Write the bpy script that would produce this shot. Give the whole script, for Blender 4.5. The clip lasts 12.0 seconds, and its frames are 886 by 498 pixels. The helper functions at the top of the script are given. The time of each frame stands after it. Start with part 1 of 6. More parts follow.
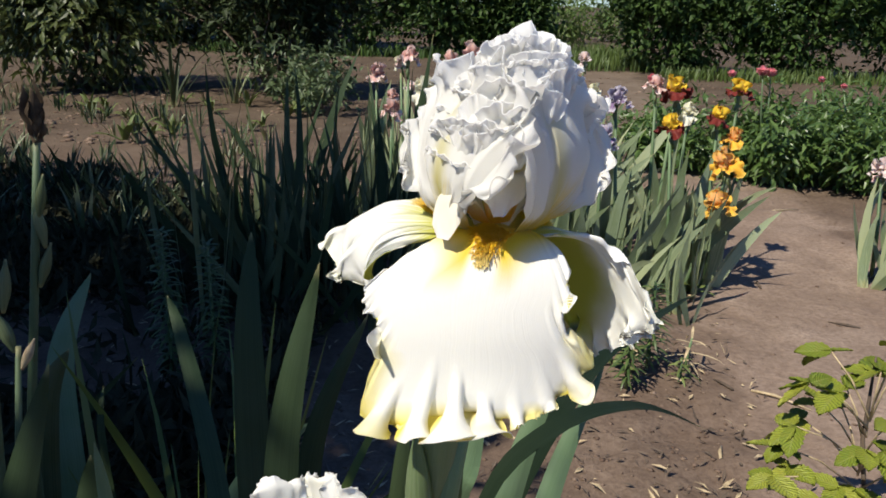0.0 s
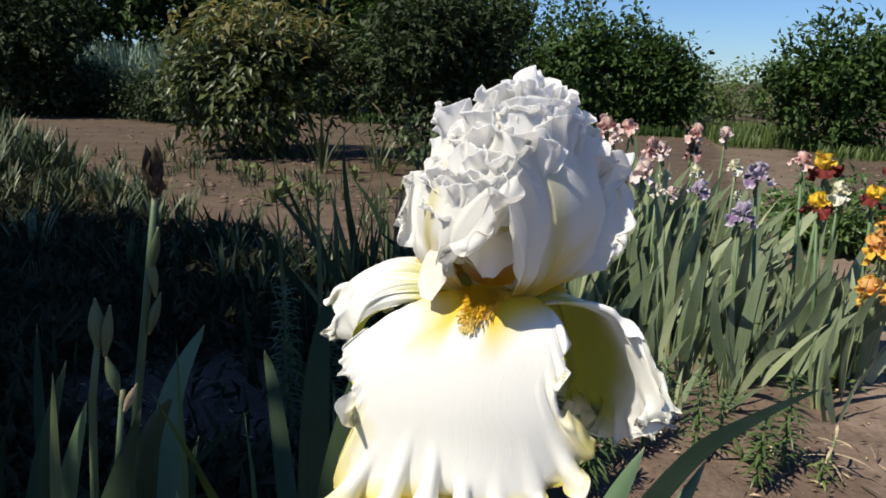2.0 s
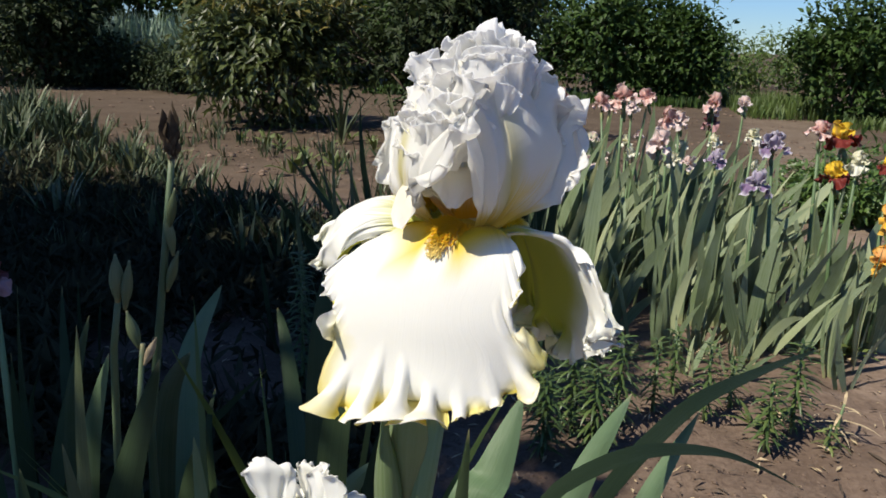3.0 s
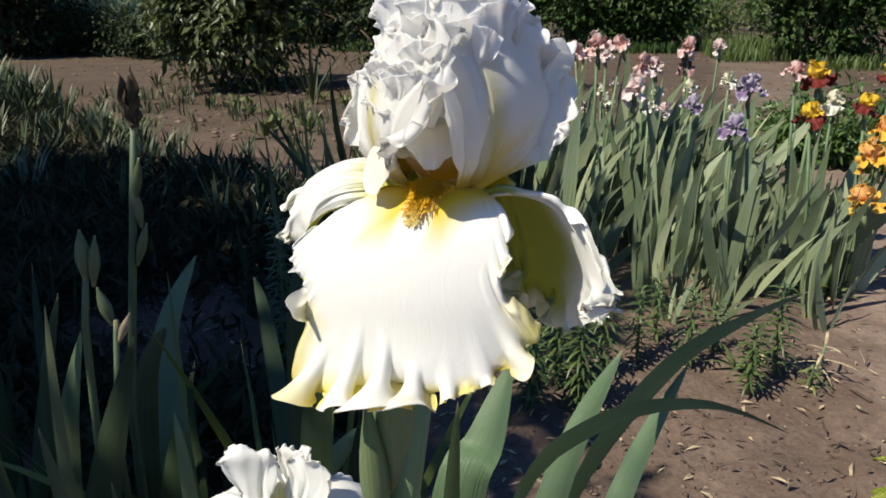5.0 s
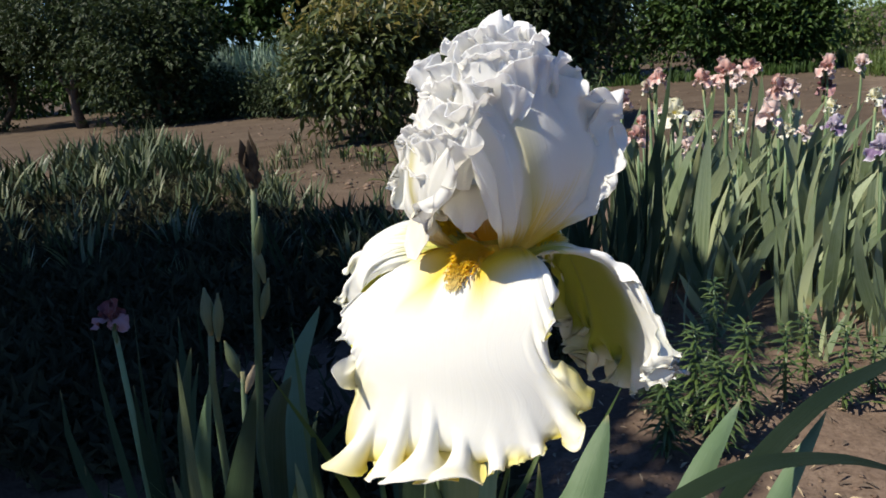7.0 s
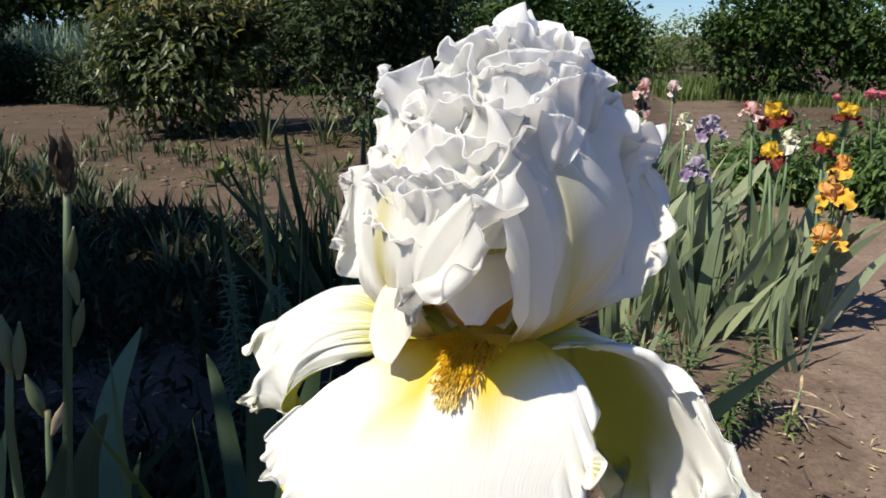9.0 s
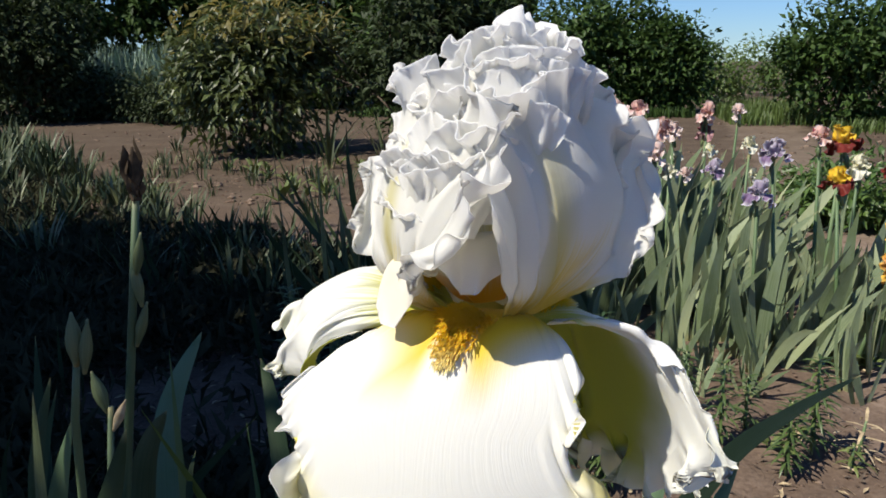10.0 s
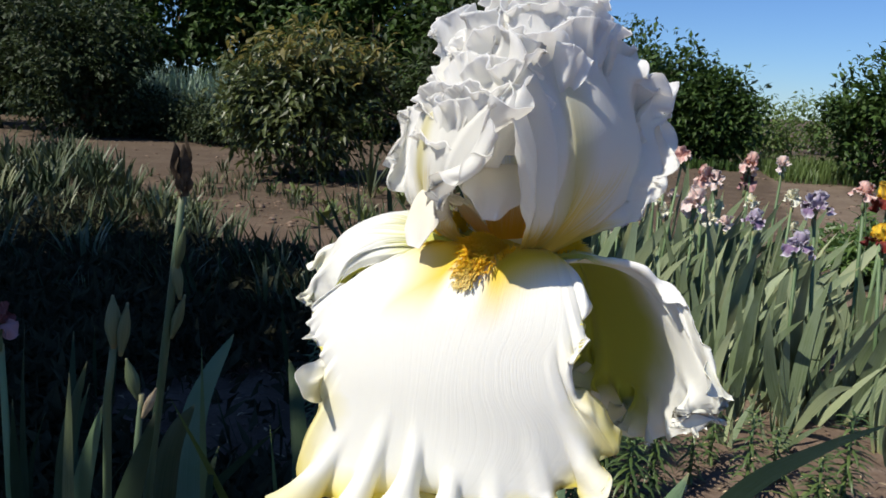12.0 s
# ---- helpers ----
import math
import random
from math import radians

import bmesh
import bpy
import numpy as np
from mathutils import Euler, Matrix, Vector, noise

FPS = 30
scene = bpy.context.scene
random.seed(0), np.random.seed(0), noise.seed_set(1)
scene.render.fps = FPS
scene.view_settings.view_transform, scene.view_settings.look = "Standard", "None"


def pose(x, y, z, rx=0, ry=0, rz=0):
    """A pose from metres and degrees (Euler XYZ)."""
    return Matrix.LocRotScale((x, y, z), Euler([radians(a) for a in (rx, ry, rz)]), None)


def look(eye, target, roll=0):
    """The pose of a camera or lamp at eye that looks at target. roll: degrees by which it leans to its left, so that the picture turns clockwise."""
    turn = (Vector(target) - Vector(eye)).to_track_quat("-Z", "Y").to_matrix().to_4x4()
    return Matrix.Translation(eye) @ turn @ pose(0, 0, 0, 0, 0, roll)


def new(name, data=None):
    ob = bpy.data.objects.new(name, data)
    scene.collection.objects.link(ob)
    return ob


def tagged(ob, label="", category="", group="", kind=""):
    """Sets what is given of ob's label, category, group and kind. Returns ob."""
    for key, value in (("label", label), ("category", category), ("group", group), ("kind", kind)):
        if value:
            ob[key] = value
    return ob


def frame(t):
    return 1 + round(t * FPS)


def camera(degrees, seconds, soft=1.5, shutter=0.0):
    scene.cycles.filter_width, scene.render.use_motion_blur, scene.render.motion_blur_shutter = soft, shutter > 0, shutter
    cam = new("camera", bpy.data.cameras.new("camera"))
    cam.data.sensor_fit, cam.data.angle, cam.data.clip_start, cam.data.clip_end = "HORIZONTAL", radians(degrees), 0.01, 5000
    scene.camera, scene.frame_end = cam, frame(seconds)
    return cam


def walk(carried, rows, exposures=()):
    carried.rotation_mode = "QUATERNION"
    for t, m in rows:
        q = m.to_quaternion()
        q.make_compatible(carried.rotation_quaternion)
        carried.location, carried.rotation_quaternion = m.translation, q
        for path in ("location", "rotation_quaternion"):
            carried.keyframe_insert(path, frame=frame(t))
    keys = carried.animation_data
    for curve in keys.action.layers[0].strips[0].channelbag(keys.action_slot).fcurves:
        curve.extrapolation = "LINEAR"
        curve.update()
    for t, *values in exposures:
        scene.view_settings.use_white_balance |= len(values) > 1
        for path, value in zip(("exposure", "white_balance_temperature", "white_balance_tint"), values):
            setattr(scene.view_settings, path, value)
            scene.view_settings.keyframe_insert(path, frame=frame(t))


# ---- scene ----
cam = camera(59.5, 12.0, 1.7)
PATH = [
    (0, (0.075, 0.084, 1.026), (0.054, 1.989, 0.419), 1.7),
    (0.5, (0.086, 0.072, 1.026), (0.08, 1.962, 0.373), 0.7),
    (1, (0.074, 0.04, 1.036), (0.081, 1.956, 0.462), 2.2),
    (1.5, (0.1, 0.083, 1.028), (0.022, 2.031, 0.581), 4.9),
    (2, (0.124, 0.112, 1.017), (-0.257, 2.025, 0.576), 1.8),
    (2.5, (0.144, 0.093, 1.014), (-0.321, 1.97, 0.504), 1.1),
    (3, (0.149, 0.083, 1.011), (-0.277, 1.969, 0.499), 1.7),
    (4.8, (0.144, 0.11, 1.011), (-0.215, 1.985, 0.413), -0.6),
    (5, (0.143, 0.109, 1.007), (-0.223, 1.975, 0.389), -0.4),
    (5.5, (0.14, 0.106, 0.998), (-0.27, 1.953, 0.35), -0.2),
    (6, (0.142, 0.119, 1.002), (-0.299, 1.955, 0.345), -1.6),
    (6.5, (0.154, 0.123, 0.993), (-0.477, 1.969, 0.555), 0.7),
    (7, (0.17, 0.125, 1.011), (-0.532, 1.929, 0.509), -5.5),
    (7.5, (0.128, 0.172, 1.024), (-0.312, 2.061, 0.536), -3.6),
    (7.7, (0.11, 0.195, 1.014), (-0.249, 2.098, 0.515), -2.1),
    (9.3, (0.106, 0.194, 1.013), (-0.15, 2.107, 0.487), -0.9),
    (9.5, (0.109, 0.184, 1.016), (-0.213, 2.086, 0.49), -1.1),
    (10, (0.123, 0.177, 1.007), (-0.289, 2.079, 0.543), -0.7),
    (10.5, (0.139, 0.165, 0.98), (-0.361, 2.08, 0.686), 2.8),
    (11, (0.135, 0.167, 0.984), (-0.398, 2.073, 0.698), 2.8),
    (11.5, (0.126, 0.164, 0.983), (-0.354, 2.068, 0.606), 3.0),
    (12, (0.131, 0.157, 0.983), (-0.375, 2.056, 0.612), 2.7),
]
walk(cam, [(t, look(eye, target, roll)) for t, eye, target, roll in PATH], [
    (0.0, 0.32, 6650, 10), (2.0, 0.30, 6650, 10), (5.0, 0.34, 6650, 10), (7.5, 0.41, 6650, 10), (9.5, 0.34, 6650, 10), (10.5, 0.24, 6300, 10), (11.0, 0.14, 6100, 10), (12.0, 0.27, 6450, 10)])

# ---- light ----
SUN = Vector((-0.44, -0.43, 0.78)).normalized()
world = bpy.data.worlds.new("sky")
scene.world = world
world.use_nodes = True
wn = world.node_tree.nodes
sky = wn.new("ShaderNodeTexSky")
sky.sky_type, sky.sun_disc = "NISHITA", False
sky.sun_elevation = math.asin(SUN.z)
sky.sun_rotation = math.atan2(SUN.x, SUN.y)
sky.air_density, sky.dust_density, sky.ozone_density = 1.0, 0.0, 2.0
clear = wn.new("ShaderNodeMix")
clear.data_type, clear.blend_type = "RGBA", "MULTIPLY"
clear.inputs[0].default_value = 1.0
clear.inputs[7].default_value = (0.64, 0.92, 1.40, 1)
world.node_tree.links.new(sky.outputs[0], clear.inputs[6])
world.node_tree.links.new(clear.outputs[2], wn["Background"].inputs[0])
wn["Background"].inputs[1].default_value = 0.067
sun_data = bpy.data.lights.new("sun", "SUN")
sun_data.energy, sun_data.angle, sun_data.color = 4.8, radians(0.6), (1.0, 0.94, 0.83)
sun = new("sun", sun_data)
sun.matrix_world = look(SUN * 30, (0, 0, 0))


# ---- materials ----
class Nodes:
    """A small wrapper round a material's node tree."""

    def __init__(self, name):
        self.mat = bpy.data.materials.new(name)
        self.mat.use_nodes = True
        self.tree = self.mat.node_tree
        self.bsdf = self.tree.nodes["Principled BSDF"]
        self.out = self.tree.nodes["Material Output"]

    def add(self, kind, **values):
        node = self.tree.nodes.new(kind)
        for key, value in values.items():
            node.inputs[key.replace("_", " ")].default_value = value
        return node

    def link(self, a, b):
        self.tree.links.new(a, b)

    def noise(self, scale, detail=4.0, rough=0.55, vector=None, distortion=0.0):
        n = self.add("ShaderNodeTexNoise", Scale=scale, Detail=detail, Roughness=rough, Distortion=distortion)
        if vector is not None:
            self.link(vector, n.inputs["Vector"])
        return n.outputs["Fac"]

    def ramp(self, fac, stops, smooth=False):
        n = self.tree.nodes.new("ShaderNodeValToRGB")
        if smooth:
            n.color_ramp.interpolation = "EASE"
        el = n.color_ramp.elements
        while len(el) < len(stops):
            el.new(0.5)
        for e, (p, c) in zip(el, stops):
            e.position = p
            e.color = (*c, 1) if len(c) == 3 else c
        self.link(fac, n.inputs[0])
        return n.outputs[0]

    def mix(self, fac, a, b, mode="MIX"):
        n = self.tree.nodes.new("ShaderNodeMix")
        n.data_type, n.blend_type = "RGBA", mode
        for value, socket in ((fac, n.inputs["Factor"]), (a, n.inputs["A"]), (b, n.inputs["B"])):
            socket = [s for s in n.inputs if s.name == socket.name and s.type == ("VALUE" if socket.name == "Factor" else "RGBA")][0]
            if isinstance(value, (int, float)):
                socket.default_value = value
            elif isinstance(value, tuple):
                socket.default_value = (*value, 1)
            else:
                self.link(value, socket)
        return [s for s in n.outputs if s.type == "RGBA"][0]

    def math(self, op, a, b=0.0, clamp=False):
        n = self.tree.nodes.new("ShaderNodeMath")
        n.operation, n.use_clamp = op, clamp
        for i, value in enumerate((a, b)):
            if isinstance(value, (int, float)):
                n.inputs[i].default_value = value
            else:
                self.link(value, n.inputs[i])
        return n.outputs[0]

    def coords(self, which="Object"):
        return self.add("ShaderNodeTexCoord").outputs[which]

    def split(self, vector):
        n = self.add("ShaderNodeSeparateXYZ")
        self.link(vector, n.inputs[0])
        return n.outputs

    def scaled(self, vector, s):
        n = self.tree.nodes.new("ShaderNodeMapping")
        n.inputs["Scale"].default_value = s
        self.link(vector, n.inputs["Vector"])
        return n.outputs[0]

    def bump(self, height, strength, distance=0.01):
        n = self.add("ShaderNodeBump", Strength=strength, Distance=distance)
        self.link(height, n.inputs["Height"])
        self.link(n.outputs[0], self.bsdf.inputs["Normal"])
        return n.outputs[0]

    def base(self, color, rough=0.6, spec=0.5):
        b = self.bsdf.inputs
        if isinstance(color, tuple):
            b["Base Color"].default_value = (*color, 1)
        else:
            self.link(color, b["Base Color"])
        b["Roughness"].default_value = rough
        b["Specular IOR Level"].default_value = spec

    def thin(self, color, share, normal=None):
        """Lets a share of the light through, as leaves and petals do."""
        t = self.tree.nodes.new("ShaderNodeBsdfTranslucent")
        if isinstance(color, tuple):
            t.inputs["Color"].default_value = (*color, 1)
        else:
            self.link(color, t.inputs["Color"])
        if normal is not None:
            self.link(normal, t.inputs["Normal"])
        m = self.tree.nodes.new("ShaderNodeMixShader")
        m.inputs[0].default_value = share
        self.link(self.bsdf.outputs[0], m.inputs[1])
        self.link(t.outputs[0], m.inputs[2])
        self.link(m.outputs[0], self.out.inputs["Surface"])


def soil_material():
    n = Nodes("soil")
    p = n.coords("Object")
    big = n.noise(0.55, 5, 0.6, p)
    mid = n.noise(5.0, 6, 0.65, p, 0.4)
    fine = n.noise(60.0, 5, 0.7, p)
    crumb = n.tree.nodes.new("ShaderNodeTexVoronoi")
    crumb.feature, crumb.inputs["Scale"].default_value = "SMOOTH_F1", 34.0
    n.link(p, crumb.inputs["Vector"])
    rough = n.ramp(n.noise(1.7, 4, 0.6, p), [(0.42, (0, 0, 0)), (0.60, (1, 1, 1))])
    c = n.ramp(mid, [(0.25, (0.180, 0.130, 0.097)), (0.5, (0.275, 0.206, 0.156)), (0.75, (0.375, 0.290, 0.224))])
    c = n.mix(n.ramp(big, [(0.35, (0, 0, 0)), (0.65, (1, 1, 1))]), c, n.mix(0.55, c, (0.330, 0.246, 0.186)))
    c = n.mix(n.ramp(fine, [(0.30, (0.75, 0.75, 0.75)), (0.60, (0, 0, 0))]), c, (0.125, 0.085, 0.062))
    c = n.mix(n.math("MULTIPLY", rough, 0.45), c, (0.150, 0.104, 0.076))
    # the trodden path is paler than the dug beds beside it
    off = n.math("ABSOLUTE", n.math("SUBTRACT", n.math("SUBTRACT", n.split(p)[0], n.math("MULTIPLY", n.split(p)[1], 0.10)), 1.13))
    off = n.math("ADD", off, n.math("MULTIPLY", n.math("SUBTRACT", n.noise(2.6, 4, 0.6, p), 0.5), 0.9))
    c = n.mix(n.ramp(off, [(0.38, (0, 0, 0)), (0.62, (1, 1, 1))], True), c, n.mix(1.0, c, (0.62, 0.60, 0.58), "MULTIPLY"))
    # the tilled plot beyond the beds is darker than the trodden path
    tilled = n.ramp(n.math("ADD", n.math("MULTIPLY", n.split(p)[1], 0.1), n.math("MULTIPLY", n.math("SUBTRACT", big, 0.5), 0.25)), [(0.40, (0, 0, 0)), (0.62, (1, 1, 1))])
    c = n.mix(tilled, c, n.mix(1.0, c, (0.68, 0.70, 0.66), "MULTIPLY"))
    n.base(c, 0.95, 0.15)
    lumps = n.math("MULTIPLY", crumb.outputs["Distance"], n.math("MULTIPLY", rough, -0.45))
    h = n.math("ADD", n.math("ADD", n.math("MULTIPLY", mid, 1.2), n.math("MULTIPLY", fine, 0.5)), lumps)
    n.bump(h, 0.55, 0.02)
    return n.mat


def clod_material():
    n = Nodes("soil_clod")
    p = n.coords("Object")
    i = n.add("ShaderNodeNewGeometry").outputs["Random Per Island"]
    c = n.ramp(i, [(0.0, (0.120, 0.080, 0.058)), (0.5, (0.190, 0.132, 0.096)), (1.0, (0.280, 0.205, 0.150))])
    c = n.mix(n.ramp(n.noise(90, 4, 0.7, p), [(0.35, (0.6, 0.6, 0.6)), (0.6, (0, 0, 0))]), c, (0.10, 0.066, 0.048))
    n.base(c, 0.95, 0.15)
    n.bump(n.noise(120, 4, 0.6, p), 0.6, 0.01)
    return n.mat


def foliage_material(name, dark, light, gloss=0.45, share=0.3, spec=0.5):
    """Leaves that vary one by one."""
    n = Nodes(name)
    i = n.add("ShaderNodeNewGeometry").outputs["Random Per Island"]
    mid = tuple((a + b) / 2 for a, b in zip(dark, light))
    c = n.ramp(i, [(0.0, dark), (0.6, mid), (1.0, light)])
    c = n.mix(n.ramp(n.noise(2.2, 3, 0.6, n.coords("Object")), [(0.35, (0, 0, 0)), (0.7, (0.6, 0.6, 0.6))]), c, light)
    n.base(c, gloss, spec)
    n.thin(n.mix(0.5, c, tuple(min(1, 1.9 * v) for v in light)), share)
    return n.mat


def blade_material(name, color, pale, share=0.12, gloss=0.42, bloom=0.25, spec=0.35, vary=0.55):
    """Sword leaves: lengthwise ribs, a waxy bloom, paler foot and drier tip; varied leaf by leaf."""
    n = Nodes(name)
    uv = n.coords("UV")
    ribs = n.noise(1.0, 3, 0.6, n.scaled(uv, (26, 1.2, 1)))
    patches = n.noise(9, 4, 0.6, n.coords("Object"))
    rnd = n.add("ShaderNodeObjectInfo").outputs["Random"]
    c = n.mix(n.ramp(ribs, [(0.35, (0, 0, 0)), (0.65, (1, 1, 1))]), color, pale)
    c = n.mix(n.math("MULTIPLY", n.ramp(rnd, [(0.0, (1, 1, 1)), (0.55, (0, 0, 0))]), vary), c, tuple(v * f for v, f in zip(color, (0.62, 0.62, 0.50))))
    c = n.mix(n.math("MULTIPLY", n.ramp(rnd, [(0.62, (0, 0, 0)), (1.0, (1, 1, 1))]), vary), c, tuple(min(1, v * f) for v, f in zip(pale, (1.45, 1.32, 1.25))))
    c = n.mix(n.math("MULTIPLY", n.ramp(patches, [(0.45, (0, 0, 0)), (0.75, (1, 1, 1))]), bloom), c, (0.30, 0.36, 0.30))
    v = n.split(uv)[1]
    c = n.mix(n.ramp(v, [(0.0, (0.7, 0.7, 0.7)), (0.14, (0, 0, 0)), (0.955, (0, 0, 0)), (1.0, (0.85, 0.85, 0.85))]), c, (0.33, 0.30, 0.14))
    n.base(c, gloss, spec)
    n.bump(ribs, 0.35, 0.002)
    n.thin(n.mix(0.5, c, (0.30, 0.42, 0.08)), share)
    return n.mat


def petal_material(name, main, throat, rim, throat_end=0.3, rim_start=0.86, share=0.4, vein=0.06, blotch=None, rib=None, haft=None, flank=None):
    """Petals: u runs round the petal, v from the throat (0) to the rim (1)."""
    n = Nodes(name)
    uv = n.coords("UV")
    v = n.split(uv)[1]
    streak = n.noise(1.0, 4, 0.6, n.scaled(uv, (110, 1.6, 1)))
    soft = n.noise(38, 3, 0.55, n.coords("Object"))
    wob = n.math("ADD", v, n.math("MULTIPLY", n.math("SUBTRACT", streak, 0.5), 0.30))
    c = n.mix(n.ramp(wob, [(throat_end * 0.45, (1, 1, 1)), (throat_end, (0, 0, 0))], True), main, throat)
    wob2 = n.math("ADD", v, n.math("MULTIPLY", n.math("SUBTRACT", soft, 0.5), 0.36))
    c = n.mix(n.ramp(wob2, [(rim_start - 0.10, (0, 0, 0)), (1.0, (1, 1, 1))]), c, rim)
    if rib is not None:
        u = n.math("ABSOLUTE", n.math("SUBTRACT", n.split(uv)[0], 0.5))
        band = n.math("MULTIPLY", n.ramp(u, [(0.0, (0.8, 0.8, 0.8)), (0.10, (0, 0, 0))], True), n.ramp(v, [(0.3, (1, 1, 1)), (0.8, (0, 0, 0))]))
        c = n.mix(band, c, rib)
    if haft is not None:
        u = n.math("ABSOLUTE", n.math("SUBTRACT", n.split(uv)[0], 0.5))
        u = n.math("ADD", u, n.math("MULTIPLY", n.math("SUBTRACT", soft, 0.5), 0.10))
        c = n.mix(n.math("MULTIPLY", n.ramp(u, [(0.04, (0, 0, 0)), (0.12, (1, 1, 1))], True), n.ramp(v, [(0.17, (1, 1, 1)), (0.31, (0, 0, 0))], True)), c, haft)
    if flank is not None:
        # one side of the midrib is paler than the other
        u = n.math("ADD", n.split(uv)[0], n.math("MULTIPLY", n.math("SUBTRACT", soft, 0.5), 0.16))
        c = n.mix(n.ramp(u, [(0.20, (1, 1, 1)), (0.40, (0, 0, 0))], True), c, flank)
    if blotch is not None:
        c = n.mix(n.ramp(soft, [(0.42, (0, 0, 0)), (0.62, (0.8, 0.8, 0.8))]), c, blotch)
    n.base(c, 0.55, 0.25)
    n.bsdf.inputs["Sheen Weight"].default_value = 0.15
    b = n.bump(n.math("ADD", n.math("MULTIPLY", streak, 1.0), n.math("MULTIPLY", soft, 0.5)), vein * 3, 0.0008)
    n.thin(c, share, b)
    return n.mat


def plain_material(name, color, rough=0.6, scale=30.0, var=0.35, bump=0.2):
    n = Nodes(name)
    p = n.coords("Object")
    f = n.noise(scale, 5, 0.6, p)
    c = n.mix(n.ramp(f, [(0.3, (0, 0, 0)), (0.7, (1, 1, 1))]), tuple(v * (1 - var) for v in color), tuple(min(1, v * (1 + var)) for v in color))
    n.base(c, rough, 0.3)
    n.bump(f, bump, 0.004)
    return n.mat


SOIL = soil_material()
CLOD = clod_material()
BARK = plain_material("bark", (0.10, 0.075, 0.055), 0.9, 25, 0.45, 0.6)
DRY = plain_material("dry_stalk", (0.42, 0.33, 0.20), 0.8, 60)
BROWN_BUD = plain_material("withered_bud", (0.075, 0.052, 0.030), 0.9, 90, 0.5)
LEAF_SHRUB = foliage_material("shrub_leaves", (0.010, 0.022, 0.006), (0.104, 0.128, 0.038), 0.40, 0.18, 0.4)
LEAF_HEDGE = foliage_material("hedge_leaves", (0.010, 0.028, 0.007), (0.060, 0.108, 0.022), 0.55, 0.2, 0.25)
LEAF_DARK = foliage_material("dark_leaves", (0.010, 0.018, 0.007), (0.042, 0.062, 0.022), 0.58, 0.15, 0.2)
# very dark leaf tone that carries the shade under the tree
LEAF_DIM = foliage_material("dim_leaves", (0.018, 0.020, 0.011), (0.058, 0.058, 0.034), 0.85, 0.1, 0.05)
LEAF_GREY = foliage_material("greyish_leaves", (0.035, 0.060, 0.022), (0.10, 0.14, 0.055), 0.5, 0.2)
LEAF_TIP = foliage_material("young_leaves", (0.07, 0.10, 0.025), (0.24, 0.19, 0.05), 0.45, 0.35)
LEAF_PEONY = foliage_material("peony_leaves", (0.030, 0.070, 0.018), (0.115, 0.185, 0.045), 0.4, 0.25)
LEAF_LILY = foliage_material("lily_leaves", (0.030, 0.065, 0.020), (0.110, 0.160, 0.045), 0.42, 0.2)
LEAF_WEED = foliage_material("weed_leaves", (0.07, 0.11, 0.03), (0.20, 0.24, 0.07), 0.5, 0.3)
GRASS = foliage_material("grass", (0.045, 0.085, 0.015), (0.14, 0.20, 0.05), 0.5, 0.3)
BLUEGREEN = foliage_material("bluish_crop", (0.16, 0.25, 0.18), (0.30, 0.40, 0.30), 0.5, 0.2)
BLADE_FAR = blade_material("iris_leaf_greygreen", (0.120, 0.178, 0.085), (0.320, 0.380, 0.225), 0.16, 0.40, 0.4, 0.45, 0.7)
BLADE_MID = blade_material("iris_leaf_young", (0.050, 0.078, 0.030), (0.160, 0.185, 0.095), 0.15, 0.42, 0.1, 0.4, 0.8)
# iris green darkened for leaves that stand in shade
BLADE_SHADED = blade_material("iris_leaf_shaded", (0.024, 0.044, 0.020), (0.044, 0.070, 0.032), 0.06, 0.55, 0.05, 0.14, 0.4)
# deepest copy, for the arching leaves: their shadow is put into the colour
BLADE_DEEP_SHADE = blade_material("iris_leaf_deep_shade", (0.010, 0.018, 0.010), (0.016, 0.028, 0.015), 0.04, 0.6, 0.02, 0.06, 0.2)
# the stem green darkened for stalks that stand in shade
STEM_SHADED = blade_material("bud_stem", (0.055, 0.095, 0.042), (0.085, 0.125, 0.062), 0.05, 0.5, 0.1)
BLADE_NEAR = blade_material("iris_leaf_green", (0.115, 0.185, 0.090), (0.150, 0.230, 0.120), 0.14, 0.45, 0.2, 0.3, 0.3)
STEM = blade_material("iris_stem", (0.10, 0.17, 0.07), (0.15, 0.23, 0.11), 0.05, 0.45, 0.2)
# spathe green, set a little darker to include the shadow under the bloom
SPATHE = blade_material("iris_spathe", (0.125, 0.185, 0.075), (0.190, 0.250, 0.125), 0.25, 0.45, 0.2)
BUD = blade_material("iris_bud", (0.075, 0.105, 0.045), (0.135, 0.165, 0.085), 0.2, 0.5, 0.08)
WHITE = (0.94, 0.935, 0.90)
FALL_TOP = petal_material("fall_white", WHITE, (0.84, 0.56, 0.02), (0.82, 0.71, 0.13), 0.15, 0.82, 0.30, 0.05, None, None, (0.84, 0.60, 0.03))
# side falls: the green of the shaded, light-filtering throat is painted in
FALL_SIDE = petal_material("fall_white_shaded_throat", WHITE, (0.58, 0.58, 0.10), (0.92, 0.91, 0.74), 0.36, 0.90, 0.30, 0.05)
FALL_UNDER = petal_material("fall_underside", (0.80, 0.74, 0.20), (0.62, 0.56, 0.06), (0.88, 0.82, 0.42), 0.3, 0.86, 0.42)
# the underside's own yellow-green, deepened for the shadow it hangs in
FALL_BACK = petal_material("fall_underside_green_shaded", (0.43, 0.45, 0.06), (0.42, 0.42, 0.03), (0.92, 0.92, 0.82), 0.3, 0.93, 0.26, flank=(0.90, 0.90, 0.84))
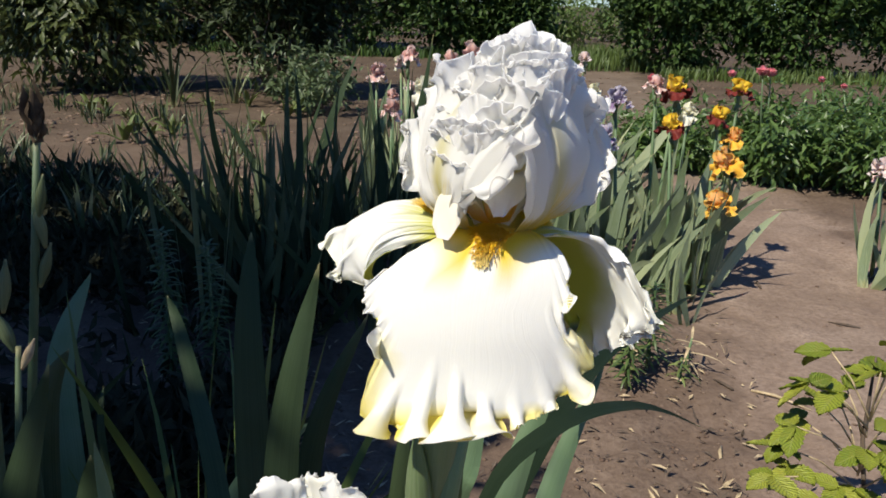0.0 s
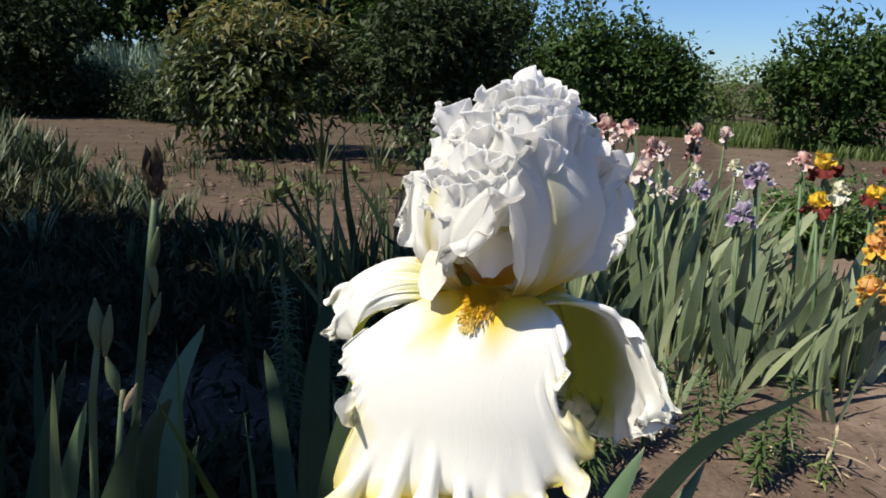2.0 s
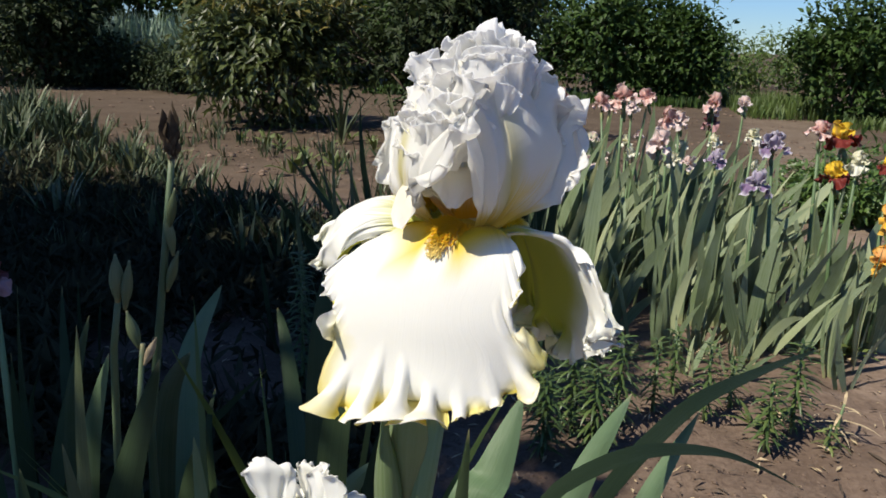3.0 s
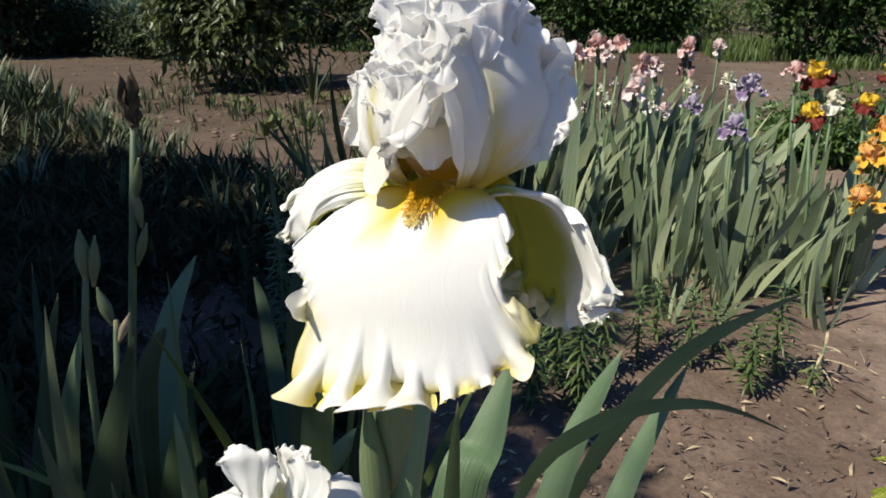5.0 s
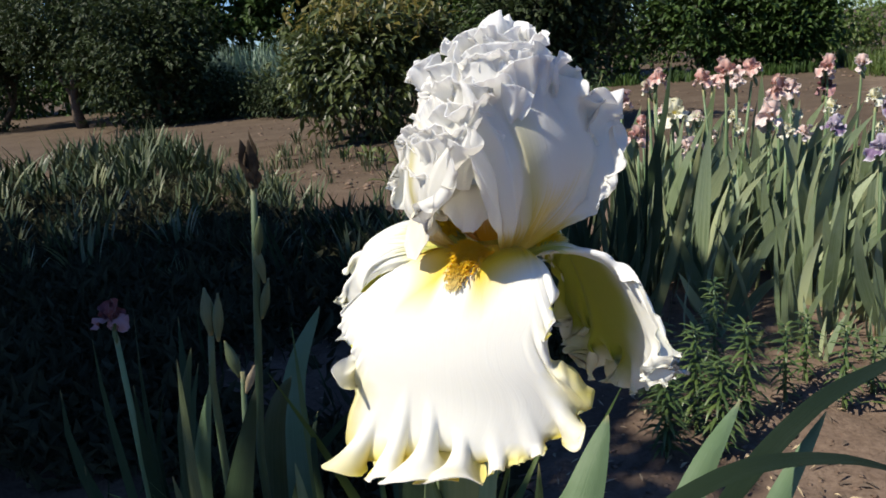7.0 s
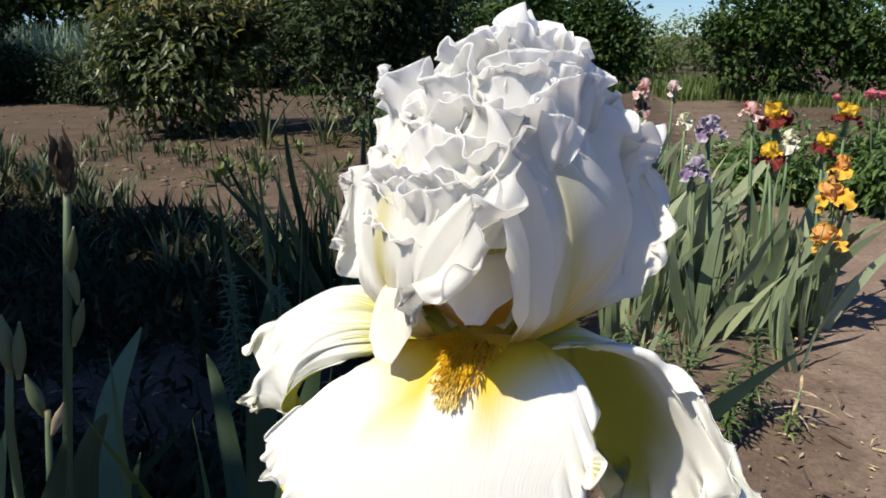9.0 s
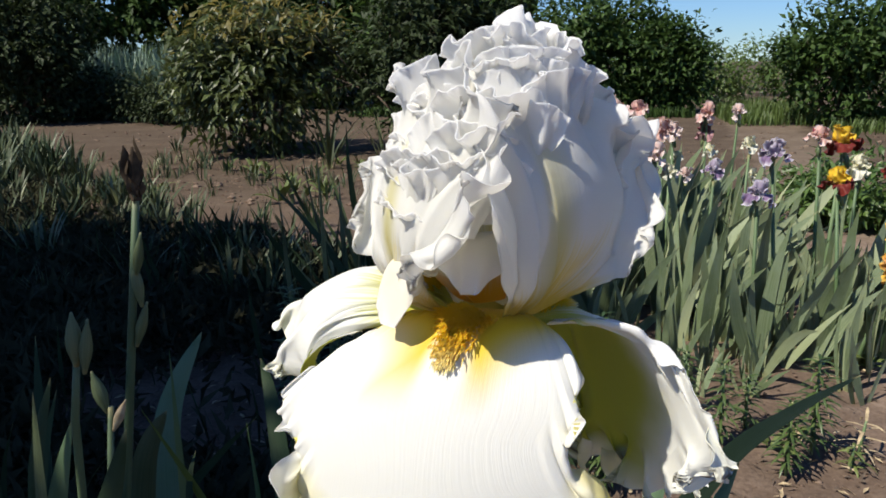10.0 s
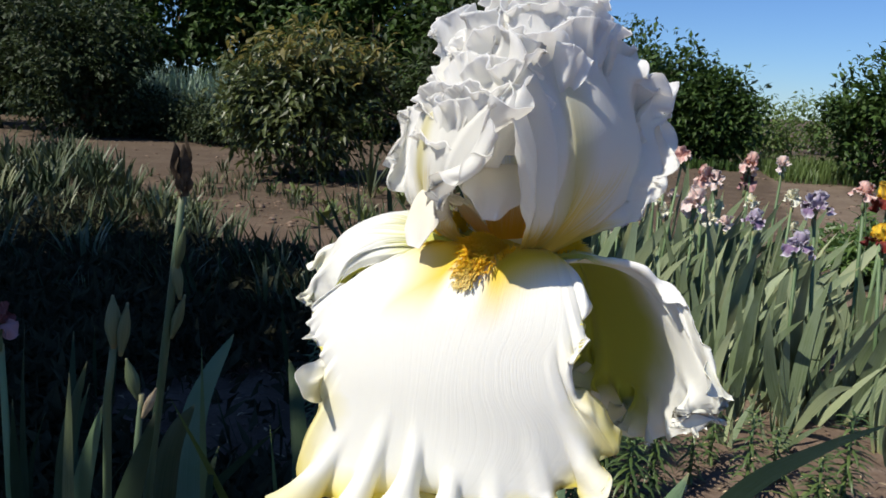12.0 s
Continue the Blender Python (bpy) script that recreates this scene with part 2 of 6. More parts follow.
STD_OUT = petal_material("standard_white", WHITE, (0.84, 0.70, 0.18), (0.95, 0.945, 0.93), 0.36, 0.9, 0.58, 0.05, None, (0.72, 0.66, 0.22))
STD_IN = petal_material("standard_inner", (0.94, 0.93, 0.89), (0.80, 0.66, 0.16), (0.95, 0.945, 0.93), 0.36, 0.9, 0.58, 0.05)
FRILL = petal_material("frilled_margin", WHITE, (0.94, 0.93, 0.88), (0.95, 0.945, 0.93), 0.3, 0.9, 0.56, 0.03)
STYLE = petal_material("style_arm", (0.92, 0.88, 0.74), (0.84, 0.50, 0.03), (0.92, 0.89, 0.86), 0.42, 0.92, 0.45)
CREAM = petal_material("cream_petal", (0.93, 0.925, 0.87), (0.88, 0.82, 0.45), (0.93, 0.92, 0.88), 0.35, 0.9, 0.42)
BEARD = petal_material("beard", (1.0, 0.88, 0.42), (1.0, 0.74, 0.03), (0.98, 0.94, 0.70), 1.15, 0.97, 0.55, 0.0)


def colour_pair(name, std, fall, throat, rim=None, blotch=None):
    return (petal_material(name + "_standard", std, throat, rim or std, 0.35, 0.85, 0.4, 0.06, blotch), petal_material(name + "_fall", fall, throat, rim or fall, 0.3, 0.85, 0.3, 0.06, blotch))


PINK = colour_pair("salmon_pink", (0.80, 0.54, 0.48), (0.84, 0.66, 0.60), (0.72, 0.45, 0.18), (0.88, 0.78, 0.73), (0.58, 0.28, 0.24))
PALE = colour_pair("pale_pink", (0.78, 0.60, 0.55), (0.82, 0.68, 0.64), (0.80, 0.55, 0.20), (0.86, 0.78, 0.74))
YELLOW = colour_pair("yellow_maroon", (0.88, 0.63, 0.05), (0.19, 0.024, 0.016), (0.88, 0.56, 0.03))
ORANGE = colour_pair("apricot_orange", (0.86, 0.48, 0.17), (0.90, 0.52, 0.05), (0.82, 0.30, 0.01), (0.84, 0.55, 0.10))
PURPLE = colour_pair("violet", (0.40, 0.34, 0.45), (0.24, 0.16, 0.28), (0.70, 0.64, 0.62), (0.74, 0.70, 0.76))
IVORY = colour_pair("ivory", (0.82, 0.80, 0.62), (0.82, 0.81, 0.68), (0.76, 0.66, 0.14))
MAROON = colour_pair("dull_maroon", (0.25, 0.09, 0.10), (0.50, 0.28, 0.29), (0.40, 0.20, 0.10))
PEONY_PINK = petal_material("peony_pink", (0.84, 0.24, 0.30), (0.80, 0.18, 0.25), (0.86, 0.40, 0.44), 0.3, 0.85, 0.35)


# ---- building helpers ----
def mesh_of(name, verts, faces, mats, uv=None, face_mats=None, smooth=True):
    me = bpy.data.meshes.new(name)
    me.from_pydata([tuple(map(float, v)) for v in verts], [], [tuple(map(int, f)) for f in faces])
    for m in mats if isinstance(mats, (list, tuple)) else [mats]:
        me.materials.append(m)
    if uv is not None:
        layer = me.uv_layers.new(name="UVMap")
        idx = np.empty(len(me.loops), dtype=np.int32)
        me.loops.foreach_get("vertex_index", idx)
        layer.data.foreach_set("uv", np.asarray(uv, dtype=np.float32)[idx].ravel())
    if face_mats is not None:
        me.polygons.foreach_set("material_index", np.asarray(face_mats, dtype=np.int32))
    if smooth:
        me.polygons.foreach_set("use_smooth", np.ones(len(me.polygons), dtype=bool))
    me.update()
    return me


def part(name, me, parent, label="", m=None):
    ob = new(name, me)
    ob.parent = parent
    if m is not None:
        ob.matrix_basis = m
    return tagged(ob, label)


def thing(name, x, y, z, label, category, group="", kind="", turn=0.0, data=None):
    ob = new(name, data)
    ob.matrix_basis = pose(x, y, z, 0, 0, turn)
    if data is None:
        ob.empty_display_size = 0.05
    return tagged(ob, label, category, group, kind)


class Shell:
    """Collects vertices and faces of one mesh."""

    def __init__(self):
        self.v, self.f, self.uv, self.m = [], [], [], []

    def tube(self, pts, radii, sides=7, mat=0, cap=True):
        start = len(self.v)
        pts = [Vector(p) for p in pts]
        up = Vector((0.31, 0.95, 0.1)).normalized()
        for i, (p, r) in enumerate(zip(pts, radii)):
            d = (pts[min(i + 1, len(pts) - 1)] - pts[max(i - 1, 0)]).normalized()
            a = d.cross(up)
            a = a.normalized() if a.length > 1e-4 else Vector((1, 0, 0))
            b = d.cross(a)
            for k in range(sides):
                w = 2 * math.pi * k / sides
                self.v.append(p + a * (r * math.cos(w)) + b * (r * math.sin(w)))
                self.uv.append((k / sides, i / max(1, len(pts) - 1)))
        for i in range(len(pts) - 1):
            for k in range(sides):
                a, b = start + i * sides + k, start + i * sides + (k + 1) % sides
                self.f.append((a, b, b + sides, a + sides))
                self.m.append(mat)
        if cap:
            self.f.append(tuple(range(start + (len(pts) - 1) * sides, start + len(pts) * sides)))
            self.m.append(mat)
            self.f.append(tuple(range(start + sides - 1, start - 1, -1)))
            self.m.append(mat)

    def blade(self, base, way, side, length, width, droop=0.3, twist=0.0, n=9, fold=0.16, wave=0.0, profile=None, mat=0, thick=0.05):
        """A sword leaf of lens-shaped section: it starts along way, bends over by droop radians, and is widest across side."""
        start = len(self.v)
        p, way, side = Vector(base), Vector(way).normalized(), Vector(side)
        side = (side - way * side.dot(way)).normalized()
        turn_axis = way.cross(Vector((0, 0, -1)))
        turn_axis = turn_axis.normalized() if turn_axis.length > 1e-3 else Vector((1, 0, 0))
        for i in range(n + 1):
            s = i / n
            w = width * (profile(s) if profile else (0.72 + 0.28 * min(1, s / 0.35)) * (1 - max(0.0, (s - 0.35) / 0.65) ** 2.2)) * 0.5
            w = max(w, width * 0.012)
            normal = way.cross(side).normalized()
            off = wave * math.sin(7 * s + 1.3) * width
            c = p + normal * off
            self.v += [c - side * w, c + normal * (fold * w + thick * w), c + side * w, c - side * w, c + normal * (fold * w - thick * w), c + side * w]
            self.uv += [(0, s), (0.5, s), (1, s)] * 2
            r = Matrix.Rotation(droop / n * (0.35 + 1.3 * s), 3, turn_axis)
            way = (r @ way).normalized()
            side = (Matrix.Rotation(twist / n, 3, way) @ (r @ side)).normalized()
            p = p + way * (length / n)
        for i in range(n):
            a = start + 6 * i
            self.f += [(a, a + 6, a + 7, a + 1), (a + 1, a + 7, a + 8, a + 2), (a + 3, a + 4, a + 10, a + 9), (a + 4, a + 5, a + 11, a + 10)]
            self.m += [mat] * 4

    def leaf(self, base, way, normal, length, width, fold=0.25, sag=0.15, mat=0):
        """A small pointed leaf, folded along its rib: four triangles."""
        way = Vector(way).normalized()
        side = way.cross(Vector(normal))
        side = side.normalized() if side.length > 1e-4 else way.orthogonal().normalized()
        nrm = side.cross(way)
        s, b = len(self.v), Vector(base)
        m1 = b + way * (length * 0.45)
        self.v += [b, m1 - side * (width * 0.5) + nrm * (fold * width * 0.5), m1, m1 + side * (width * 0.5) + nrm * (fold * width * 0.5), b + way * length - nrm * (sag * length)]
        self.uv += [(0.5, 0), (0, 0.5), (0.5, 0.5), (1, 0.5), (0.5, 1)]
        self.f += [(s, s + 2, s + 1), (s, s + 3, s + 2), (s + 1, s + 2, s + 4), (s + 2, s + 3, s + 4)]
        self.m += [mat] * 4

    def done(self, name, mats, smooth=True):
        return mesh_of(name, self.v, self.f, mats, self.uv, self.m, smooth)


def rnd_way(rng, up=0.0):
    z = rng.uniform(-1, 1)
    a = rng.uniform(0, 2 * math.pi)
    r = math.sqrt(1 - z * z)
    v = Vector((r * math.cos(a), r * math.sin(a), z + up))
    return v.normalized()


def spline(keys, x):
    """Smooth interpolation through (x, value) keys."""
    if x <= keys[0][0]:
        return keys[0][1]
    for (a, va), (b, vb) in zip(keys, keys[1:]):
        if x <= b:
            s = (x - a) / (b - a)
            s = s * s * (3 - 2 * s)
            return va + (vb - va) * s
    return keys[-1][1]


def relax(g, grow_by, hold, base, rounds, stiff=0.25):
    """Lets a thin sheet, whose rim has grown too long for its span, settle into soft ruffles.
    g: grid of points (ring, round the rim). grow_by: extra length round the rim, ring by ring. hold: how firmly each ring keeps to its place in base."""
    x = g.copy()

    def dist(a):
        return np.linalg.norm(a, axis=2, keepdims=True)
    k = (1 + grow_by)[:, None, None]
    lh = dist(base[:, 1:] - base[:, :-1]) * k
    lv = dist(base[1:] - base[:-1])
    ld = np.sqrt((0.5 * (lh[1:] + lh[:-1])) ** 2 + (0.5 * (lv[:, 1:] + lv[:, :-1])) ** 2)
    l2 = lh[:, 1:] + lh[:, :-1]
    v2 = lv[1:] + lv[:-1]
    home = hold[:, None, None]
    for _ in range(rounds):
        corr, cnt = np.zeros_like(x), np.full(x.shape[:2] + (1,), 1e-6)

        def pull(sa, sb, rest, w):
            d = x[sb] - x[sa]
            n = np.maximum(np.linalg.norm(d, axis=2, keepdims=True), 1e-7)
            c = d * (0.5 * w * (n - rest) / n)
            corr[sa] += c
            corr[sb] -= c
            cnt[sa] += w
            cnt[sb] += w
        S = np.s_
        pull(S[:, :-1], S[:, 1:], lh, 1.0)
        pull(S[:-1], S[1:], lv, 1.0)
        pull(S[:-1, :-1], S[1:, 1:], ld, 0.5)
        pull(S[:-1, 1:], S[1:, :-1], ld, 0.5)
        pull(S[:, :-2], S[:, 2:], l2, stiff)
        pull(S[:-2], S[2:], v2, stiff)
        x = x + 1.4 * corr / cnt
        x = x + (base - x) * home
    return x


def finer(g, axis):
    """Twice as many points along one axis, on a smooth curve."""
    a = np.moveaxis(g, axis, 0)
    p = np.concatenate([2 * a[:1] - a[1:2], a, 2 * a[-1:] - a[-2:-1]])
    mid = (-p[:-3] + 9 * p[1:-2] + 9 * p[2:-1] - p[3:]) / 16
    out = np.empty((2 * len(a) - 1,) + a.shape[1:])
    out[0::2], out[1::2] = a, mid
    return np.moveaxis(out, 0, axis)


def petal(name, mats, heading, outline, bend, cup=0.0, ruffle=(0.004, 9, 0.0), grown=0.0, start=0.5, origin=(0.0, 0.0), thick=0.0003, na=88, nr=24, span=150.0, seed=0, crumple=0.0, rounds=260):
    """A petal that spreads from a point near the flower's heart, in the flower's own frame (z up).
    heading: compass degrees of its midrib (x axis = 0). origin: (out, up) of that point.
    outline: (degrees from the midrib, metres) keys, both sides. bend: (metres along, degrees above level) keys of the midrib.
    cup: curl of the two sides, 1/m (plus: towards the upper face). ruffle: height, number and phase of the first waves of the rim;
    grown: how much too long the rim has grown, from start (0 heart, 1 rim) outwards; it then settles into ruffles."""
    rng = random.Random(seed)
    ph = [rng.uniform(0, 6.28) for _ in range(8)]
    h = radians(heading)
    out, side, up = Vector((math.cos(h), math.sin(h), 0)), Vector((-math.sin(h), math.cos(h), 0)), Vector((0, 0, 1))
    step, table = 0.001, {}
    o = z = 0.0
    for i in range(0, 120):
        table[i] = (o, z)
        a = radians(spline(bend, i * step))
        o, z = o + step * math.cos(a), z + step * math.sin(a)
    o = z = 0.0
    for i in range(0, -60, -1):
        table[i] = (o, z)
        a = radians(spline(bend, i * step))
        o, z = o - step * math.cos(a), z - step * math.sin(a)

    def curve(q):
        i = max(-58, min(117, math.floor(q / step)))
        f = q / step - i
        a, b = table[i], table[i + 1]
        return a[0] + (b[0] - a[0]) * f, a[1] + (b[1] - a[1]) * f, radians(spline(bend, q))

    amp, waves, phase = ruffle

    calm, moved, uvs, rings = [], [], [], []
    for j in range(nr + 1):
        s = (j / nr) ** 0.85
        rings.append(s)
        for k in range(na + 1):
            a_deg = -span + 2 * span * k / na
            a = radians(a_deg)
            wv = math.sin(waves * a + phase + 1.6 * math.sin(2.3 * a + ph[0])) + 0.5 * math.sin(0.57 * waves * a + ph[1]) + 0.3 * math.sin(1.83 * waves * a + ph[6])
            R = spline(outline, a_deg) * (1 + 0.02 * s ** 6 * math.cos(waves * a + phase + 1.6 * math.sin(2.3 * a + ph[0])) + 0.007 * s ** 8 * math.sin(3.1 * waves * a + ph[2]))
            q, p = R * s * math.cos(a), R * s * math.sin(a)
            co, cz, ang = curve(q)
            n = -out * math.sin(ang) + up * math.cos(ang)
            pp, lift = (math.sin(cup * p) / cup, (1 - math.cos(cup * p)) / cup) if abs(cup) > 1e-3 else (p, 0.0)
            pt = out * (origin[0] + co) + up * (origin[1] + cz) + side * pp + n * lift
            edge = max(0.0, (s - start) / (1 - start)) ** 1.3
            w3 = Vector((p, q, seed * 0.31))
            more = amp * edge * wv + crumple * s ** 1.2 * (noise.noise(w3 * 60) + 0.4 * noise.noise(w3 * 140))
            calm.append(tuple(pt))
            moved.append(tuple(pt + n * more))
            uvs.append((k / na, s))
    shape = (nr + 1, na + 1, 3)
    g = np.array(moved).reshape(shape)
    uv = np.array(uvs).reshape(nr + 1, na + 1, 2)
    if grown > 0:
        ring = np.array(rings)
        extra = grown * np.clip((ring - start) / (1 - start), 0, 1) ** 1.4
        hold = np.where(ring < start * 0.7, 0.5, 0.006 + 0.12 * np.clip(1 - (ring - start * 0.7) / (0.5 * (1 - start * 0.7)), 0, 1) ** 2)
        g = relax(g, extra, hold, np.array(calm).reshape(shape), rounds)
        g, uv, nr = finer(g, 0), finer(uv, 0), 2 * nr
    da, dr = np.gradient(g, axis=1), np.gradient(g, axis=0)
    nn = np.cross(dr, da)
    nn = nn / np.maximum(np.linalg.norm(nn, axis=2, keepdims=True), 1e-9)
    nn[0] = nn[1]
    top, low = g + nn * thick * 0.5, g - nn * thick * 0.5
    verts = np.concatenate([top.reshape(-1, 3), low.reshape(-1, 3)])
    N, W = (nr + 1) * (na + 1), na + 1
    faces, fm = [], []
    for j in range(nr):
        for k in range(na):
            a, b, c, d = j * W + k, j * W + k + 1, (j + 1) * W + k + 1, (j + 1) * W + k
            faces.append((d, c, b, a))
            fm.append(0)
            faces.append((a + N, b + N, c + N, d + N))
            fm.append(1)
    for k in range(na):
        a, b = nr * W + k, nr * W + k + 1
        faces.append((a, b, b + N, a + N))
        fm.append(0)
    uv = uv.reshape(-1, 2)
    return mesh_of(name, verts, faces, mats, np.concatenate([uv, uv]), fm)


# ---- ground ----
def soil_height(x, y):
    """Trodden and smooth on the path, cloddy in the beds, flat far off."""
    path = max(0.0, 1 - abs((x - 1.25 - 0.10 * (y - 2)) / 0.55)) if y < 4 else 0.0
    rough = 1 - 0.75 * min(1, path * 1.6)
    far = 1 / (1 + max(0, y - 6) * 0.15)
    p = Vector((x, y, 0.0))
    off = max(-1.6 - x, x - 2.4, 0.9 - y, y - 4.8, 0.0)
    fine = max(0.0, 1 - off / 1.2)
    h = 0.030 * noise.noise(p * 1.1) / (1 + 0.2 * off) + rough * (0.022 * noise.noise(p * 5.0) * max(0.0, 1 - off / 3.0) + 0.014 * fine * noise.noise(p * 13.0)) + 0.004 * fine * noise.noise(p * 30.0)
    return h * far


def ground():
    def axis(lo, hi, step, reach, grow):
        mid = list(np.arange(lo, hi + step / 2, step))
        up, low, s = [], [], step
        a, b = mid[-1], mid[0]
        while a < reach:
            s *= grow
            a += s
            up.append(a)
        s = step
        while b > -reach:
            s *= grow
            b -= s
            low.append(b)
        return low[::-1] + mid + up
    xs, ys = axis(-1.6, 2.4, 0.034, 900, 1.07), axis(0.9, 4.8, 0.034, 900, 1.07)
    verts = [(x, y, soil_height(x, y) if abs(x) < 40 and abs(y) < 60 else 0.0) for y in ys for x in xs]
    w = len(xs)
    faces = [(j * w + i, j * w + i + 1, (j + 1) * w + i + 1, (j + 1) * w + i) for j in range(len(ys) - 1) for i in range(w - 1)]
    ob = new("ground", mesh_of("ground", verts, faces, SOIL))
    tagged(ob, "bare brown dry garden soil with clods and cracks", "ground", kind="structure")


ground()


def soil_clods(name, label, count, near, deep, least, more, broad):
    rng = random.Random(5)
    sh = Shell()
    octa = [(1, 0, 0), (-1, 0, 0), (0, 1, 0), (0, -1, 0), (0, 0, 1), (0, 0, -1)]
    tri = [(0, 2, 4), (2, 1, 4), (1, 3, 4), (3, 0, 4), (2, 0, 5), (1, 2, 5), (3, 1, 5), (0, 3, 5)]
    made = 0
    while made < count:
        y = near + deep * rng.random() ** 1.5
        x = rng.uniform(-0.75, 0.75) * y * broad
        on_path = abs(x - 1.25 - 0.10 * (y - 2)) < 0.42 and y < 4
        if on_path and rng.random() < 0.86:
            continue
        if noise.noise(Vector((x * 1.4, y * 1.4, 3))) < rng.uniform(-0.5, 0.35):
            continue
        r = least + more * rng.random() ** 4
        c = Vector((x, y, soil_height(x, y) + r * 0.05))
        s = len(sh.v)
        q = Euler((rng.uniform(0, 6), rng.uniform(0, 6), rng.uniform(0, 6))).to_matrix()
        k = [rng.uniform(0.6, 1.4) for _ in range(6)]
        pts = [q @ (Vector(o) * (r * f)) for o, f in zip(octa, k)]
        sh.v += [c + Vector((p.x * 1.25, p.y, p.z * 0.5)) for p in pts]
        sh.uv += [(0, 0)] * 6
        sh.f += [(s + a, s + b, s + d) for a, b, d in tri]
        sh.m += [0] * 8
        made += 1
    tagged(new(name, sh.done(name, CLOD)), label, "soil", kind="stuff")


soil_clods("soil_clods", "small crumbs and clods of dry brown soil", 11000, 1.2, 6.5, 0.0015, 0.0085, 1.05)
soil_clods("field_clods", "rough clods of the ploughed brown field", 7000, 5.5, 12.5, 0.008, 0.034, 1.3)


# ---- trees and shrubs ----
def limb(sh, rng, base, way, length, r0, depth, ends, spread=0.6, curve=0.25, up=0.25, sides=6):
    """A tapered limb that forks; its outer stretches are gathered in ends."""
    pts, radii, p, d, n = [Vector(base)], [r0], Vector(base), Vector(way).normalized(), 4
    for i in range(n):
        d = (d + rnd_way(rng) * curve + Vector((0, 0, up * 0.3))).normalized()
        p = p + d * (length / n)
        pts.append(p)
        radii.append(r0 * (1 - 0.55 * (i + 1) / n))
        if depth <= 1:
            ends.append((p.copy(), d.copy()))
    sh.tube(pts, radii, sides if depth > 1 else 4)
    if depth > 0:
        for _ in range(rng.randint(2, 3)):
            k = rng.randint(2, n)
            limb(sh, rng, pts[k], (d + rnd_way(rng, 0.15) * spread).normalized(), length * rng.uniform(0.55, 0.8), radii[k] * 0.75, depth - 1, ends, spread, curve, up, sides)


def grow(name, x, y, height, radius, label, category, leafmat, leaf=(0.07, 0.035), count=3000, seed=0, stems=4, stem_r=0.03, low=0.12, droop=0.3, clump=0.22, depth=3, flat=1.0, holes=0.0, tips=None, group="", bark=None, shape=None):
    """A bush or tree: several forking limbs and a crown of single leaves set in clumps."""
    rng = random.Random(seed)
    ob = thing(name, x, y, 0, label, category, group)
    wood, ends = Shell(), []
    for i in range(stems):
        a = 2 * math.pi * (i + rng.random() * 0.6) / stems
        lean = 0.0 if stems == 1 else rng.uniform(0.25, 0.7) * radius / height
        base = (0.05 * math.cos(a) * stems / 3, 0.05 * math.sin(a) * stems / 3, -0.04)
        limb(wood, rng, base, (lean * math.cos(a) * 1.6, lean * math.sin(a) * 1.6, 1), height * 0.40, stem_r, depth, ends)
    part("trunk", wood.done(name + "_wood", bark or BARK), ob)
    crown = Shell()
    centres = []
    want = max(30, count // 22)
    tries = 0
    while len(centres) < want and tries < want * 40:
        tries += 1
        v = rnd_way(rng)
        v = v * (0.30 + 0.70 * rng.random() ** 0.5)
        z = (v.z * 0.5 + 0.5)
        c = Vector((v.x * radius, v.y * radius * flat, height * (low + (1 - low) * z)))
        bump_r = 0.78 + 0.45 * noise.noise(v * 2.3 + Vector((seed * 1.7, 0, 0)))
        k = bump_r * (shape(z) if shape else 1.0)
        c = Vector((c.x * k, c.y * k, height * low + (c.z - height * low) * (0.85 + 0.25 * bump_r)))
        if holes and noise.noise(Vector((c.x, c.y, c.z)) * (2.2 / max(0.6, radius)) + Vector((9, seed, 0))) < holes - 0.5:
            continue
        centres.append(c)
    for p, d in ends:
        inside = (p.x / (radius * 0.82)) ** 2 + (p.y / (radius * 0.82 * flat)) ** 2 < 1 and p.z < height * 1.05
        if inside:
            centres.append(p)
    per = max(4, count // len(centres))
    for c in centres:
        outward = Vector((c.x, c.y, (c.z - height * 0.45) * 0.8))
        outward = outward.normalized() if outward.length > 0.01 else Vector((0, 0, 1))
        sprig = (outward + rnd_way(rng) * 0.8 + Vector((0, 0, 0.25))).normalized()
        for _ in range(per):
            p = c + rnd_way(rng) * (clump * rng.random() ** 0.5) + sprig * rng.uniform(-0.5, 0.8) * clump
            if p.z < 0.03:
                continue
            w = (sprig * 0.5 + rnd_way(rng) + outward * 0.4 - Vector((0, 0, droop))).normalized()
            nrm = (Vector((0, 0, 1)) + rnd_way(rng) * 0.7 + outward * 0.3).normalized()
            k = rng.uniform(0.6, 1.25)
            young = tips is not None and c.z > height * 0.70 and rng.random() < 0.55
            crown.leaf(p, w, nrm, leaf[0] * k, leaf[1] * k, 0.3, 0.18, 1 if young else 0)
    part("crown", crown.done(name + "_crown", [leafmat, tips or leafmat], False), ob)
    return ob


# dense shrub at the bed's end, its open neighbour, and the dark trees behind
grow("shrub", -3.95, 8.9, 1.85, 1.28, "dense rounded garden shrub with dark glossy drooping leaves", "shrub", LEAF_SHRUB, (0.15, 0.055), 9500, 3, 7, 0.03, -0.04, 0.55, 0.20, 3, 1.0, 0.0, LEAF_TIP)
grow("open_shrub", -1.80, 8.7, 2.15, 1.2, "open dark shrub with thin bare twigs and sparse leaves", "shrub", LEAF_DARK, (0.12, 0.055), 7600, 8, 11, 0.022, -0.02, 0.35, 0.20, 3, 0.8, 0.08)
